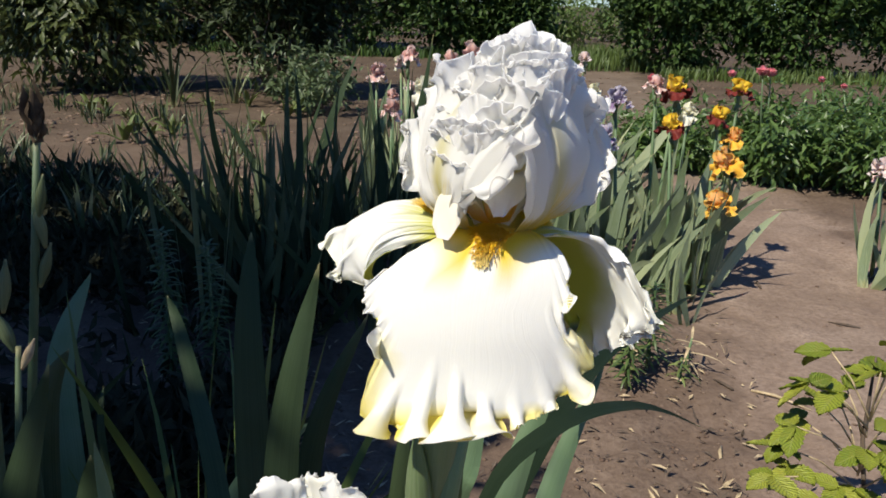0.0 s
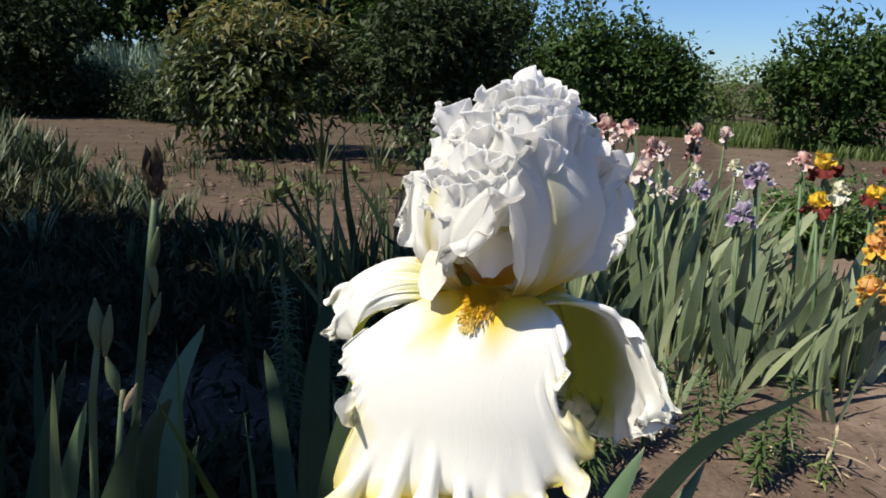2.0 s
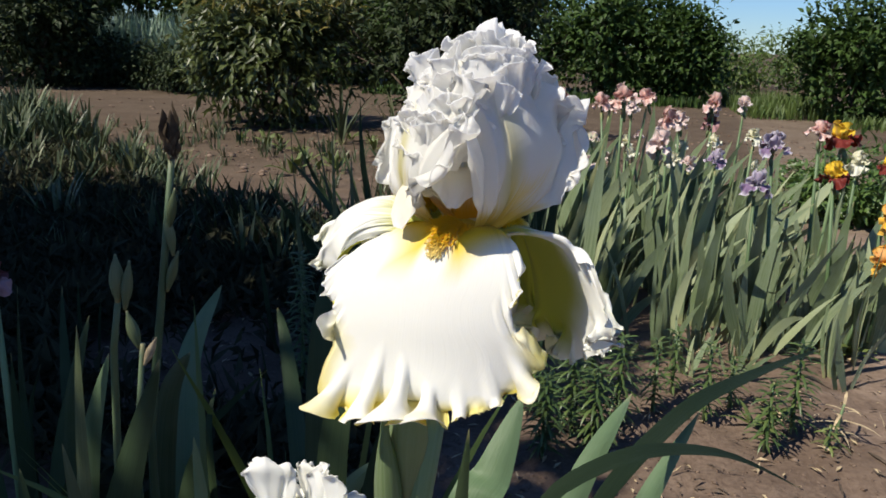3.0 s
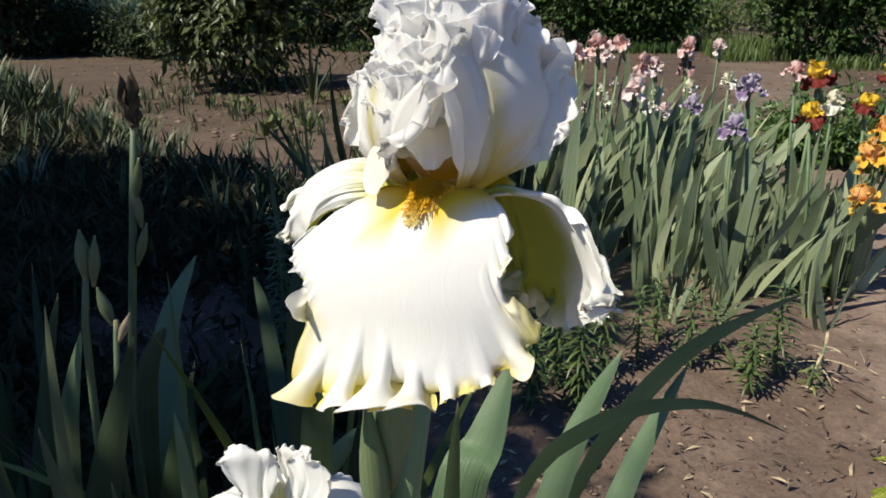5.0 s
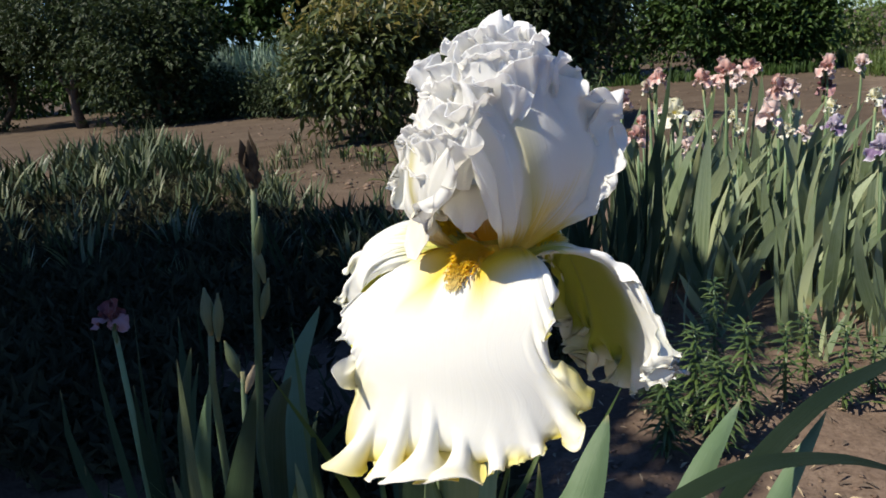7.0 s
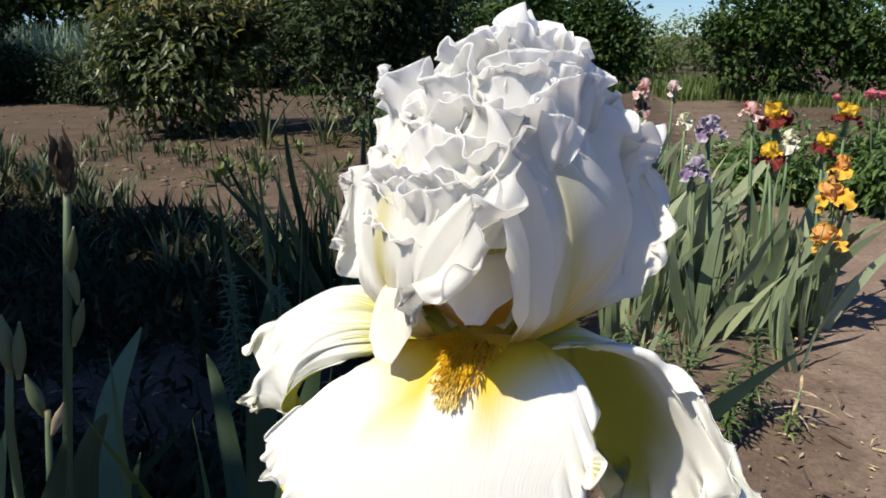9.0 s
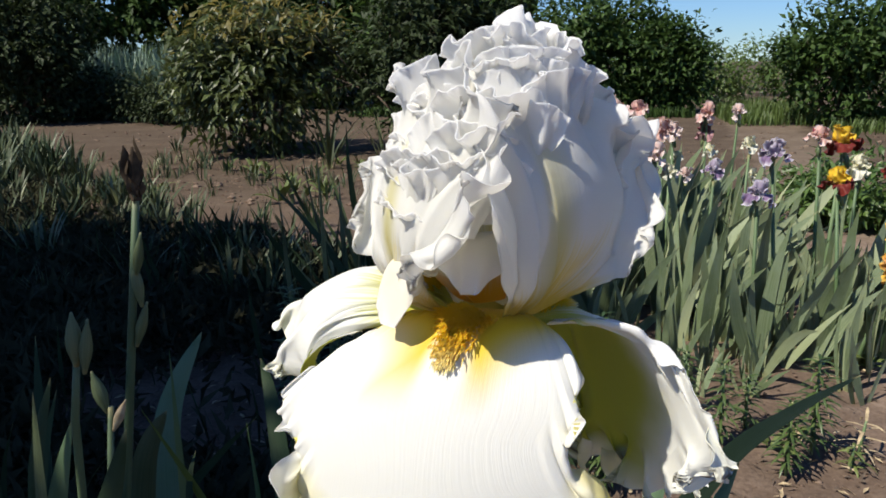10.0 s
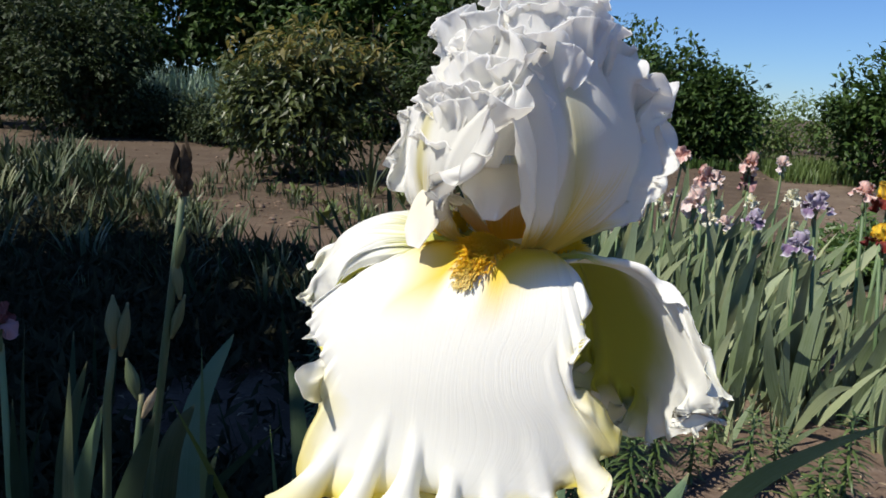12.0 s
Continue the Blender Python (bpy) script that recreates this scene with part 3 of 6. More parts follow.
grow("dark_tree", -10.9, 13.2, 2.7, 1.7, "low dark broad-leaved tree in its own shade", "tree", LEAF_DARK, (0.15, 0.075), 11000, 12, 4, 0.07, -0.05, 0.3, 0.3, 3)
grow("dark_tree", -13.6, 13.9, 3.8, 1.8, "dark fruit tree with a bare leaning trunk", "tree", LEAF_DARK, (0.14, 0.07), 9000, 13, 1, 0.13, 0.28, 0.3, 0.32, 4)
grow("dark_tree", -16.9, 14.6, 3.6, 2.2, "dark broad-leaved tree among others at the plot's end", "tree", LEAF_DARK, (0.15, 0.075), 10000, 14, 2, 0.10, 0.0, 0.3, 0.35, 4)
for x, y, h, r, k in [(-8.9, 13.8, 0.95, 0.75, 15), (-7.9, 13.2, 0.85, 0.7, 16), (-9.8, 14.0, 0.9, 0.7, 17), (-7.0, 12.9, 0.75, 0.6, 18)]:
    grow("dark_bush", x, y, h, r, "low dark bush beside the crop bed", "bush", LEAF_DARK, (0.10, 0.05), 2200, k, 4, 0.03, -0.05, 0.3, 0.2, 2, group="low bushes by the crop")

# the hedgerow behind
row = [(-24.5, 20.0, 7.6, 3.2, 40), (-20.4, 20.5, 7.0, 3.1, 41), (-16.4, 20.0, 6.8, 3.0, 42), (-12.8, 19.0, 6.4, 2.8, 43), (-11.2, 21.0, 6.9, 2.8, 47), (-9.4, 19.6, 6.3, 2.7, 44), (-6.6, 18.6, 5.2, 2.3, 45), (-4.2, 17.8, 3.9, 1.9, 46)]
for x, y, h, r, s in row:
    grow("hedgerow_tree", x, y, h, r, "leafy green tree in the hedgerow behind the garden", "tree", LEAF_HEDGE, (0.24, 0.125), 13500, s, 3, 0.08, -0.08, 0.25, 0.36, 3, 0.8, group="hedgerow")
for x, y, h, r, s in [(-2.3, 16.8, 2.75, 1.65, 51), (-0.3, 16.3, 2.45, 1.5, 52), (1.15, 16.2, 1.75, 1.0, 53)]:
    grow("cherry_bush", x, y, h, r, "dense green cherry bush at the field's edge", "bush", LEAF_HEDGE, (0.15, 0.078), 8600, s, 5, 0.05, -0.08, 0.2, 0.28, 3, 0.85, group="cherry bushes")
for x, y, h, r, s in [(3.75, 13.6, 1.95, 1.4, 61), (5.7, 13.4, 2.05, 1.5, 62), (8.0, 13.7, 2.0, 1.6, 63), (10.2, 14.6, 2.6, 1.9, 64), (13.8, 16.0, 3.2, 2.4, 65)]:
    grow("cherry_bush", x, y, h, r, "dense green cherry bush at the field's edge", "bush", LEAF_HEDGE, (0.14, 0.072), 8600, s, 5, 0.05, -0.08, 0.2, 0.25, 3, 0.85, group="cherry bushes")
for x, y, h, r, s in [(0.6, 24.0, 1.5, 2.0, 74), (2.6, 23.0, 1.25, 1.6, 71), (5.2, 25.0, 1.6, 2.2, 72), (9.5, 27.0, 2.4, 2.8, 73), (14.5, 27.0, 2.8, 3.0, 75), (-2.5, 25.0, 2.2, 2.4, 76)]:
    grow("far_bush", x, y, h, r, "pale green bush far behind the field", "bush", GRASS, (0.16, 0.08), 3000, s, 3, 0.05, -0.06, 0.2, 0.35, 2)

# a spreading tree over the beds and a young one, both unseen, added to shade them
grow("unseen_shade_tree", -5.92, -0.95, 5.0, 4.1, "unseen broad-crowned tree added to shade the beds", "tree", LEAF_DARK, (0.22, 0.12), 17000, 90, 1, 0.14, 0.50, 0.2, 0.36, 4, 0.95, 0.0)
grow("unseen_shade_tree", -2.74, -0.10, 3.7, 1.05, "unseen young tree added to shade the bed", "tree", LEAF_DARK, (0.16, 0.085), 5200, 93, 1, 0.06, 0.62, 0.2, 0.26, 3, 1.0, 0.0)


def blades_patch(name, label, category, mat, rng, count, place, height, width, lean=0.35, droop=0.7, n=4):
    sh = Shell()
    for _ in range(count):
        x, y = place()
        a = rng.uniform(0, 6.28)
        h = height * rng.uniform(0.55, 1.15)
        w = Vector((lean * math.cos(a) * rng.random(), lean * math.sin(a) * rng.random(), 1))
        sh.blade((x, y, -0.01), w, (math.sin(a), -math.cos(a), 0.1), h, width * rng.uniform(0.7, 1.3), droop * rng.random(), 0.3, n, 0.3)
    tagged(new(name, sh.done(name, mat)), label, category, kind="stuff")


def undergrowth():
    """A low mat of dim leaves under the tree, open where the bare soil shows."""
    rng, sh = random.Random(17), Shell()
    made = 0
    while made < 26000:
        y = rng.uniform(1.25, 5.6)
        x = -0.28 - rng.random() * (0.5 + 0.95 * y) * (0.95 + 0.35 * noise.noise(Vector((0, y * 1.7, 3))) + 0.15 * rng.random())
        if y < 1.40 + 0.40 * noise.noise(Vector((x * 2.1, 7, 2))) or x > -0.34 + 0.16 * noise.noise(Vector((9, y * 2.3, 1))):
            continue
        bare = (x + 0.95) ** 2 / 0.30 + (y - 2.15) ** 2 / 0.16
        if bare < 1 and rng.random() < 0.93:
            continue
        if y > 3.55 - 0.55 * (x + 1.0) + 0.6 * noise.noise(Vector((x, y, 5))):
            continue
        top = 0.05 + 0.12 * (0.5 + noise.noise(Vector((x * 2.2, y * 2.2, 1))))
        z = top * rng.random() ** 0.6
        w = rnd_way(rng, 0.5)
        sh.leaf((x, y, z), w, (w + rnd_way(rng)).normalized(), rng.uniform(0.05, 0.11), rng.uniform(0.016, 0.034), 0.3, 0.3)
        made += 1
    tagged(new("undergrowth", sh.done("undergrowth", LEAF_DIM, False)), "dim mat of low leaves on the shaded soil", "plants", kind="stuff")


undergrowth()
rng = random.Random(21)
blades_patch("grass", "rough green grass along the foot of the bushes", "grass", GRASS, rng, 2600, lambda: (rng.uniform(2.0, 3.6), rng.uniform(13.2, 18.0)), 0.30, 0.018)
blades_patch("grass", "rough grass and weeds under the hedge", "grass", GRASS, rng, 1800, lambda: (rng.uniform(3.2, 9.5), 12.3 + rng.gauss(0, 0.2)), 0.22, 0.018)
blades_patch("grass", "rough grass and weeds under the trees", "grass", LEAF_HEDGE, rng, 1600, lambda: (rng.uniform(-5, 1.6), 15.4 + rng.gauss(0, 0.2)), 0.22, 0.03)
blades_patch("tall_crop", "bed of tall bluish-green crop leaves", "crop", BLUEGREEN, rng, 2600, lambda: (rng.uniform(-12.0, -7.0), rng.uniform(14.6, 16.4)), 1.40, 0.045, 0.2, 0.5, 5)

# smaller unseen trees, added behind the viewer and beside the bed to shade leaves and tufts
grow("unseen_shade_tree", -1.63, -0.68, 3.55, 0.13, "unseen slim tree added to shade the near leaves", "tree", LEAF_DARK, (0.10, 0.055), 900, 97, 1, 0.03, 0.78, 0.2, 0.09, 2)
grow("unseen_shade_tree", -2.05, 0.95, 3.5, 0.62, "unseen young tree added to shade the bed", "tree", LEAF_DARK, (0.14, 0.075), 2600, 98, 1, 0.04, 0.68, 0.2, 0.20, 3, 1.0, 0.1)
grow("unseen_dapple_tree", -4.6, 0.95, 5.0, 1.5, "unseen tall tree with an airy crown added to dapple the bed", "tree", LEAF_HEDGE, (0.17, 0.09), 3400, 90, 1, 0.09, 0.58, 0.3, 0.30, 4, 1.0, 0.15)


# ---- far irises and other garden plants ----
def iris_leaf_meshes(mat, seed, sizes):
    rng, out = random.Random(seed), []
    for i, (length, width) in enumerate(sizes):
        sh = Shell()
        sh.blade((0, 0, 0), (0.03, 0, 1), (1, 0.05, 0), length, width, rng.uniform(0.05, 0.7), rng.uniform(-0.9, 0.9), 6, 0.14, rng.uniform(-0.12, 0.12))
        out.append(sh.done("iris_leaf", mat))
    return out


FAR_LEAVES = iris_leaf_meshes(BLADE_FAR, 2, [(0.40, 0.044), (0.46, 0.047), (0.48, 0.050), (0.36, 0.040), (0.52, 0.046), (0.32, 0.036), (0.44, 0.052), (0.28, 0.032), (0.42, 0.038), (0.36, 0.046), (0.50, 0.042), (0.44, 0.036)])
TALL_LEAVES = iris_leaf_meshes(BLADE_FAR, 8, [(0.60, 0.026), (0.66, 0.022), (0.56, 0.018), (0.62, 0.024)])
# darkened leaves carry the shade, the paler ones stand for sunlit leaves
SHADE_TALL = iris_leaf_meshes(BLADE_SHADED, 6, [(0.62, 0.030), (0.72, 0.034), (0.78, 0.028), (0.56, 0.024)]) + iris_leaf_meshes(BLADE_MID, 7, [(0.60, 0.026), (0.68, 0.030), (0.52, 0.022)])
SHADE_LEAVES = iris_leaf_meshes(BLADE_SHADED, 4, [(0.60, 0.036), (0.72, 0.038), (0.66, 0.034), (0.52, 0.030), (0.80, 0.036), (0.46, 0.026)])


def small_bloom(pair):
    """Meshes of one standard and one fall of a far bloom, its heart at the origin."""
    out_s = [(-150, 0.012), (-90, 0.030), (-45, 0.050), (0, 0.058), (45, 0.050), (90, 0.030), (150, 0.012)]
    out_f = [(-150, 0.010), (-90, 0.026), (-45, 0.046), (0, 0.056), (45, 0.046), (90, 0.026), (150, 0.010)]
    s = petal("standard", [pair[0], pair[0]], 0, out_s, [(0, 50), (0.02, 80), (0.045, 120), (0.07, 150)], 18, (0.003, 10, 0.4), 0.9, 0.35, (0.006, 0.0), 0.0008, 32, 6, 150, 3, 0.007, rounds=120)
    f = petal("fall", [pair[1], pair[1]], 0, out_f, [(0, 12), (0.02, -25), (0.04, -75), (0.07, -105)], -9, (0.003, 10, 1.4), 0.9, 0.35, (0.010, -0.004), 0.0008, 32, 6, 150, 5, 0.008, rounds=120)
    return s, f


BLOOMS = {k: small_bloom(p) for k, p in (("pink", PINK), ("pale", PALE), ("yellow", YELLOW), ("orange", ORANGE), ("purple", PURPLE), ("ivory", IVORY), ("maroon", MAROON))}
LOOK = {"pink": "salmon pink", "pale": "pale pink", "yellow": "yellow and maroon", "orange": "apricot orange", "purple": "violet", "ivory": "ivory white", "maroon": "dull maroon"}


def bloom_part(parent, kind, at, size, turn, rng, withered=0.0):
    tube = Shell()
    tube.tube([(0, 0, -0.045), (0, 0, -0.02), (0, 0, 0.006)], [0.005, 0.009, 0.007], 6)
    tilt = Euler((rng.uniform(-0.25, 0.25), rng.uniform(-0.25, 0.25), radians(turn))).to_matrix().to_4x4()
    b = part("bloom", tube.done("bloom_tube", STEM), parent, LOOK[kind] + " ruffled iris bloom", Matrix.Translation(at) @ tilt @ Matrix.Scale(size * 1.12, 4))
    s, f = BLOOMS[kind]
    bract = Shell()
    bract.tube([(0.004, 0, -0.085), (0.003, 0.002, -0.06), (0, 0, -0.03)], [0.003, 0.009, 0.005], 6)
    part("bract", bract.done("bract", SPATHE), b)
    for i in range(3):
        part("standard", s, b, "", pose(0, 0, 0, rng.uniform(-16, 16), rng.uniform(-14, 22) + withered * 40, 120 * i + 60 + rng.uniform(-16, 16)) @ Matrix.Diagonal((rng.uniform(0.8, 1.15), rng.uniform(0.7, 1.1), rng.uniform(0.8, 1.1), 1)))
        part("fall", f, b, "", pose(0, 0, 0, rng.uniform(-22, 22), rng.uniform(-30, 16), 120 * i + rng.uniform(-16, 16)) @ Matrix.Diagonal((rng.uniform(0.75, 1.2), rng.uniform(0.65, 1.0), rng.uniform(0.75, 1.25), 1)))
    return b


def iris(x, y, seed, leaves=9, reach=1.0, blooms=(), label="", meshes=None, group="irises in the bed", spread=0.10):
    """A far iris: a fan of sword leaves from the soil, and its flower stalks. blooms: kind, height, offset x, offset y, size."""
    rng = random.Random(seed)
    meshes = meshes or FAR_LEAVES
    if meshes is FAR_LEAVES:
        reach *= 1.0 + 0.42 * max(0.0, min(1.0, (y - 2.75) / 0.6))
    has = sorted({LOOK[b[0]] for b in blooms})
    label = label or ("grey-green iris clump with %s blooms" % " and ".join(has) if has else "grey-green iris clump of sword-shaped leaves in soil")
    ob = thing("iris_plant", x, y, soil_height(x, y) - 0.01, label, "iris", group)
    fan = rng.uniform(0, 180)
    for i in range(leaves):
        if meshes is FAR_LEAVES and i % 5 == 0:
            # every few leaves another fan of the clump begins
            fan, fx, fy = rng.gauss(10, 45), rng.uniform(-spread, spread), rng.uniform(-spread, spread)
        elif meshes is not FAR_LEAVES:
            fx, fy = rng.uniform(-spread, spread), rng.uniform(-spread, spread)
        a = radians(fan) + rng.gauss(0, 0.22)
        d = (i % 5 - 2) / 2 + rng.uniform(-0.25, 0.25)
        m = pose(fx + 0.028 * d * math.cos(a), fy + 0.028 * d * math.sin(a), 0, rng.gauss(0, 8), d * 25 + rng.gauss(0, 8), math.degrees(a) + rng.gauss(0, 16))
        part("leaf", rng.choice(meshes), ob, "", m @ Matrix.Scale(reach * rng.uniform(0.60, 1.10), 4))
    for i in range(1 if meshes is FAR_LEAVES else 0):
        a = rng.uniform(0, 360)
        part("leaf", rng.choice(TALL_LEAVES), ob, "", pose(rng.uniform(-0.09, 0.09), rng.uniform(-0.09, 0.09), 0, rng.uniform(-9, 9), rng.gauss(0, 12), a) @ Matrix.Scale(min(0.85, reach * 0.7) * rng.uniform(0.85, 1.15), 4))
    for kind, h, ox, oy, size in blooms:
        sh = Shell()
        sh.tube([(ox * 0.3, oy * 0.3, 0), (ox * 0.6, oy * 0.6, h * 0.5), (ox, oy, h - 0.03)], [0.008, 0.007, 0.005], 6)
        part("stalk", sh.done("stalk", STEM), ob)
        bloom_part(ob, kind, Vector((ox, oy, h + 0.01)), size, rng.uniform(0, 120), rng, 0.3 if kind == "maroon" else 0.0)
    return ob


# the sunny bed: clump by clump
iris(0.90, 2.82, 101, 11, 1.0, [("yellow", 0.62, -0.05, 0.06, 0.84), ("orange", 0.35, 0.14, 0.02, 1.0)])
iris(1.04, 2.92, 102, 10, 0.95, [("orange", 0.49, 0.03, -0.02, 1.05), ("orange", 0.57, 0.06, 0.03, 0.8), ("yellow", 0.645, 0.0, 0.04, 0.84)])
iris(0.86, 3.04, 103, 10, 1.0, [("yellow", 0.735, 0.03, -0.02, 0.97), ("pink", 0.745, -0.03, 0.03, 0.7)])
iris(1.13, 3.12, 104, 8, 0.9, [("yellow", 0.725, 0.03, 0.0, 0.97)])
iris(1.02, 3.34, 105, 8, 0.8, [("ivory", 0.61, 0.02, 0.0, 0.9)])
iris(0.70, 2.80, 106, 11, 1.05, [("purple", 0.69, -0.05, 0.1, 0.85)])
iris(0.60, 2.72, 107, 10, 0.95, [("purple", 0.595, -0.01, 0.06, 0.85)])
iris(0.92, 2.60, 108, 8, 0.85)
iris(0.52, 3.00, 109, 11, 1.0)
iris(0.40, 2.66, 110, 10, 0.9)
iris(0.50, 3.32, 111, 10, 1.0, [("purple", 0.59, 0.02, 0.0, 0.8)])
iris(0.33, 3.05, 112, 11, 1.0)
iris(0.22, 2.82, 113, 10, 0.95)
iris(0.30, 3.42, 114, 10, 1.0, [("pale", 0.62, 0.0, 0.0, 1.15)])
iris(0.36, 3.62, 115, 9, 1.0, [("pink", 0.73, -0.02, 0.0, 0.95)])
iris(0.14, 3.58, 116, 10, 1.0, [("pink", 0.80, 0.0, 0.02, 1.1), ("pink", 0.775, -0.09, 0.0, 0.8), ("pink", 0.80, 0.10, 0.05, 0.75)])
iris(0.55, 3.92, 117, 9, 0.9, [("pink", 0.76, 0.0, 0.0, 0.95), ("maroon", 0.68, 0.0, 0.03, 0.8)])
iris(0.12, 3.20, 118, 10, 1.0)
iris(0.03, 3.40, 119, 10, 1.0, [("pale", 0.54, -0.02, -0.08, 0.8)])
iris(-0.08, 3.45, 120, 9, 1.0, [("ivory", 0.655, 0.02, -0.04, 1.0)])
iris(-0.15, 3.58, 121, 9, 1.0, [("pink", 0.79, 0.01, 0.02, 0.95)])
iris(-0.20, 3.36, 122, 10, 1.0, [("pink", 0.60, 0.01, -0.05, 0.85)])
iris(-0.26, 3.38, 123, 9, 1.0, [("pink", 0.72, 0.0, 0.0, 0.9)])
iris(-0.02, 3.05, 124, 9, 0.9)
iris(0.72, 3.25, 125, 8, 0.85)
iris(0.80, 3.55, 126, 7, 0.8)
iris(1.80, 3.08, 127, 11, 0.9, [("pale", 0.43, 0.02, 0.14, 0.9), ("pink", 0.40, 0.06, 0.2, 0.7)])
iris(1.96, 3.20, 128, 10, 0.9)

for i, (x, y) in enumerate([(0.05, 3.75), (0.25, 3.85), (0.45, 3.70), (0.62, 3.55), (0.40, 4.10), (0.18, 4.15), (-0.05, 3.95), (-0.22, 3.75), (0.60, 3.10), (0.42, 3.18), (0.22, 3.22), (0.78, 2.98), (0.98, 3.06), (0.68, 3.75), (-0.10, 3.20)]):
    iris(x, y, 160 + i, 8, 1.0)

# leafy clumps that close the bed at its back
for i, (x, y) in enumerate([(-0.30, 4.15), (0.02, 4.35), (0.30, 4.40), (0.55, 4.25), (0.80, 4.05), (0.95, 3.75), (0.72, 4.50), (0.45, 4.65), (0.15, 4.70), (-0.18, 4.55)]):
    iris(x, y, 230 + i, 9, 0.95)

# short young fans along the bed's front
rng = random.Random(23)
for i in range(8):
    x = rng.uniform(0.08, 1.05)
    iris(x, 2.62 + 0.25 * abs(x - 0.55) + rng.uniform(-0.10, 0.35), 260 + i, 5, rng.uniform(0.32, 0.50), (), "short young iris fan at the bed's edge")

# more small pale blooms over the far half of the bed
rng = random.Random(19)
for i in range(11):
    x, y = rng.uniform(-0.28, 0.75), rng.uniform(3.35, 4.1)
    iris(x, y, 190 + i, 5, 0.95, [(rng.choice(("pale", "pink", "pale", "ivory")), rng.uniform(0.56, 0.80), rng.uniform(-0.05, 0.05), 0.0, rng.uniform(0.55, 0.8)), (rng.choice(("pale", "ivory")), rng.uniform(0.48, 0.62), rng.uniform(-0.1, 0.1), 0.04, rng.uniform(0.5, 0.65))])

# a dense dark bed under the tree, shade put into its leaf colour
rng = random.Random(77)
for i in range(46):
    y = rng.uniform(1.9, 4.4)
    x = -0.55 - rng.random() * (0.9 + 0.75 * y)
    if x > -0.75 and y < 2.3:
        continue
    iris(x, y, 500 + i, 6, rng.uniform(0.26, 0.46), (), "iris clump of sword leaves in shade-darkened green", SHADE_LEAVES, "irises in the shade", 0.12)

# the shaded clump behind the white iris, with taller leaves
for i, (x, y) in enumerate([(-0.62, 2.50), (-0.48, 2.62), (-0.36, 2.46), (-0.26, 2.62), (-0.52, 2.82), (-0.18, 2.44), (-0.40, 2.95), (-0.12, 2.78), (-0.75, 2.75), (-0.66, 3.00), (-0.30, 2.85), (-0.55, 3.15), (-0.85, 3.05), (-0.45, 2.40), (-0.28, 3.10), (-0.70, 2.35)]):
    iris(x, y, 140 + i, 12, 1.16 if i % 2 else 0.98, (), "iris clump of tall sword leaves in shade-darkened green", SHADE_TALL, "irises in the shade", 0.08)


def tuft_mesh(seed, count, height, width):
    rng, sh = random.Random(seed), Shell()
    for _ in range(count):
        a = rng.uniform(0, 6.28)
        r = rng.uniform(0, 0.07)
        sh.blade((r * math.cos(a), r * math.sin(a), -0.01), (0.45 * rng.random() * math.cos(a), 0.45 * rng.random() * math.sin(a), 1), (math.sin(a), -math.cos(a), 0), height * rng.uniform(0.6, 1.1), width * rng.uniform(0.7, 1.2), rng.uniform(0.1, 0.9), 0.4, 6, 0.2)
    return sh.done("iris_tuft", BLADE_SHADED if seed % 3 == 0 else BLADE_MID)


tufts = [tuft_mesh(s, 11, 0.40, 0.026) for s in range(6)]
small_tufts = [tuft_mesh(s + 10, 8, 0.24, 0.018) for s in range(4)]
rng = random.Random(31)
made = 0
while made < 330:
    x = rng.uniform(-7.4, -1.0)
    edge = 4.75 - 0.84 * (x + 2.1)
    y = edge - 0.4 - rng.random() ** 1.4 * 2.6
    if y < 2.9:
        continue
    made += 1
    tall = 1.12 if x < -4.6 else 0.76
    thing("iris_tuft", x, y, soil_height(x, y), "young iris tuft of narrow leaves in the bed", "iris", "young irises in rows", "", rng.uniform(0, 360), rng.choice(tufts)).scale = (tall * rng.uniform(0.65, 1.1),) * 3
for i in range(85):
    x = rng.uniform(-5.6, -1.2)
    y = 5.0 - 0.84 * (x + 2.1) + rng.uniform(-0.3, 1.6)
    thing("seedling_tuft", x, y, soil_height(x, y), "small tuft of thin green seedling leaves in bare soil", "seedling", "seedlings on the strip", "", rng.uniform(0, 360), rng.choice(small_tufts)).scale = (rng.uniform(0.5, 0.9),) * 3
thing("grass_tuft", -2.62, 7.5, 0, "pale fan of stiff grass leaves beside the shrub", "grass", "", "", 20, tuft_mesh(77, 22, 0.75, 0.022))
thing("grass_tuft", -2.15, 7.9, 0, "pale fan of stiff grass leaves beside the shrub", "grass", "", "", 120, tuft_mesh(79, 16, 0.6, 0.022))
grow("low_bush", -1.6, 7.9, 0.75, 0.6, "low light green herb bush beside the shrub", "bush", LEAF_GREY, (0.09, 0.035), 700, 33, 5, 0.01, 0.03, 0.2, 0.12, 2)
grow("low_bush", -1.15, 7.4, 0.6, 0.4, "low light green herb bush beside the shrub", "bush", LEAF_GREY, (0.09, 0.03), 420, 34, 5, 0.01, 0.03, 0.2, 0.12, 2)


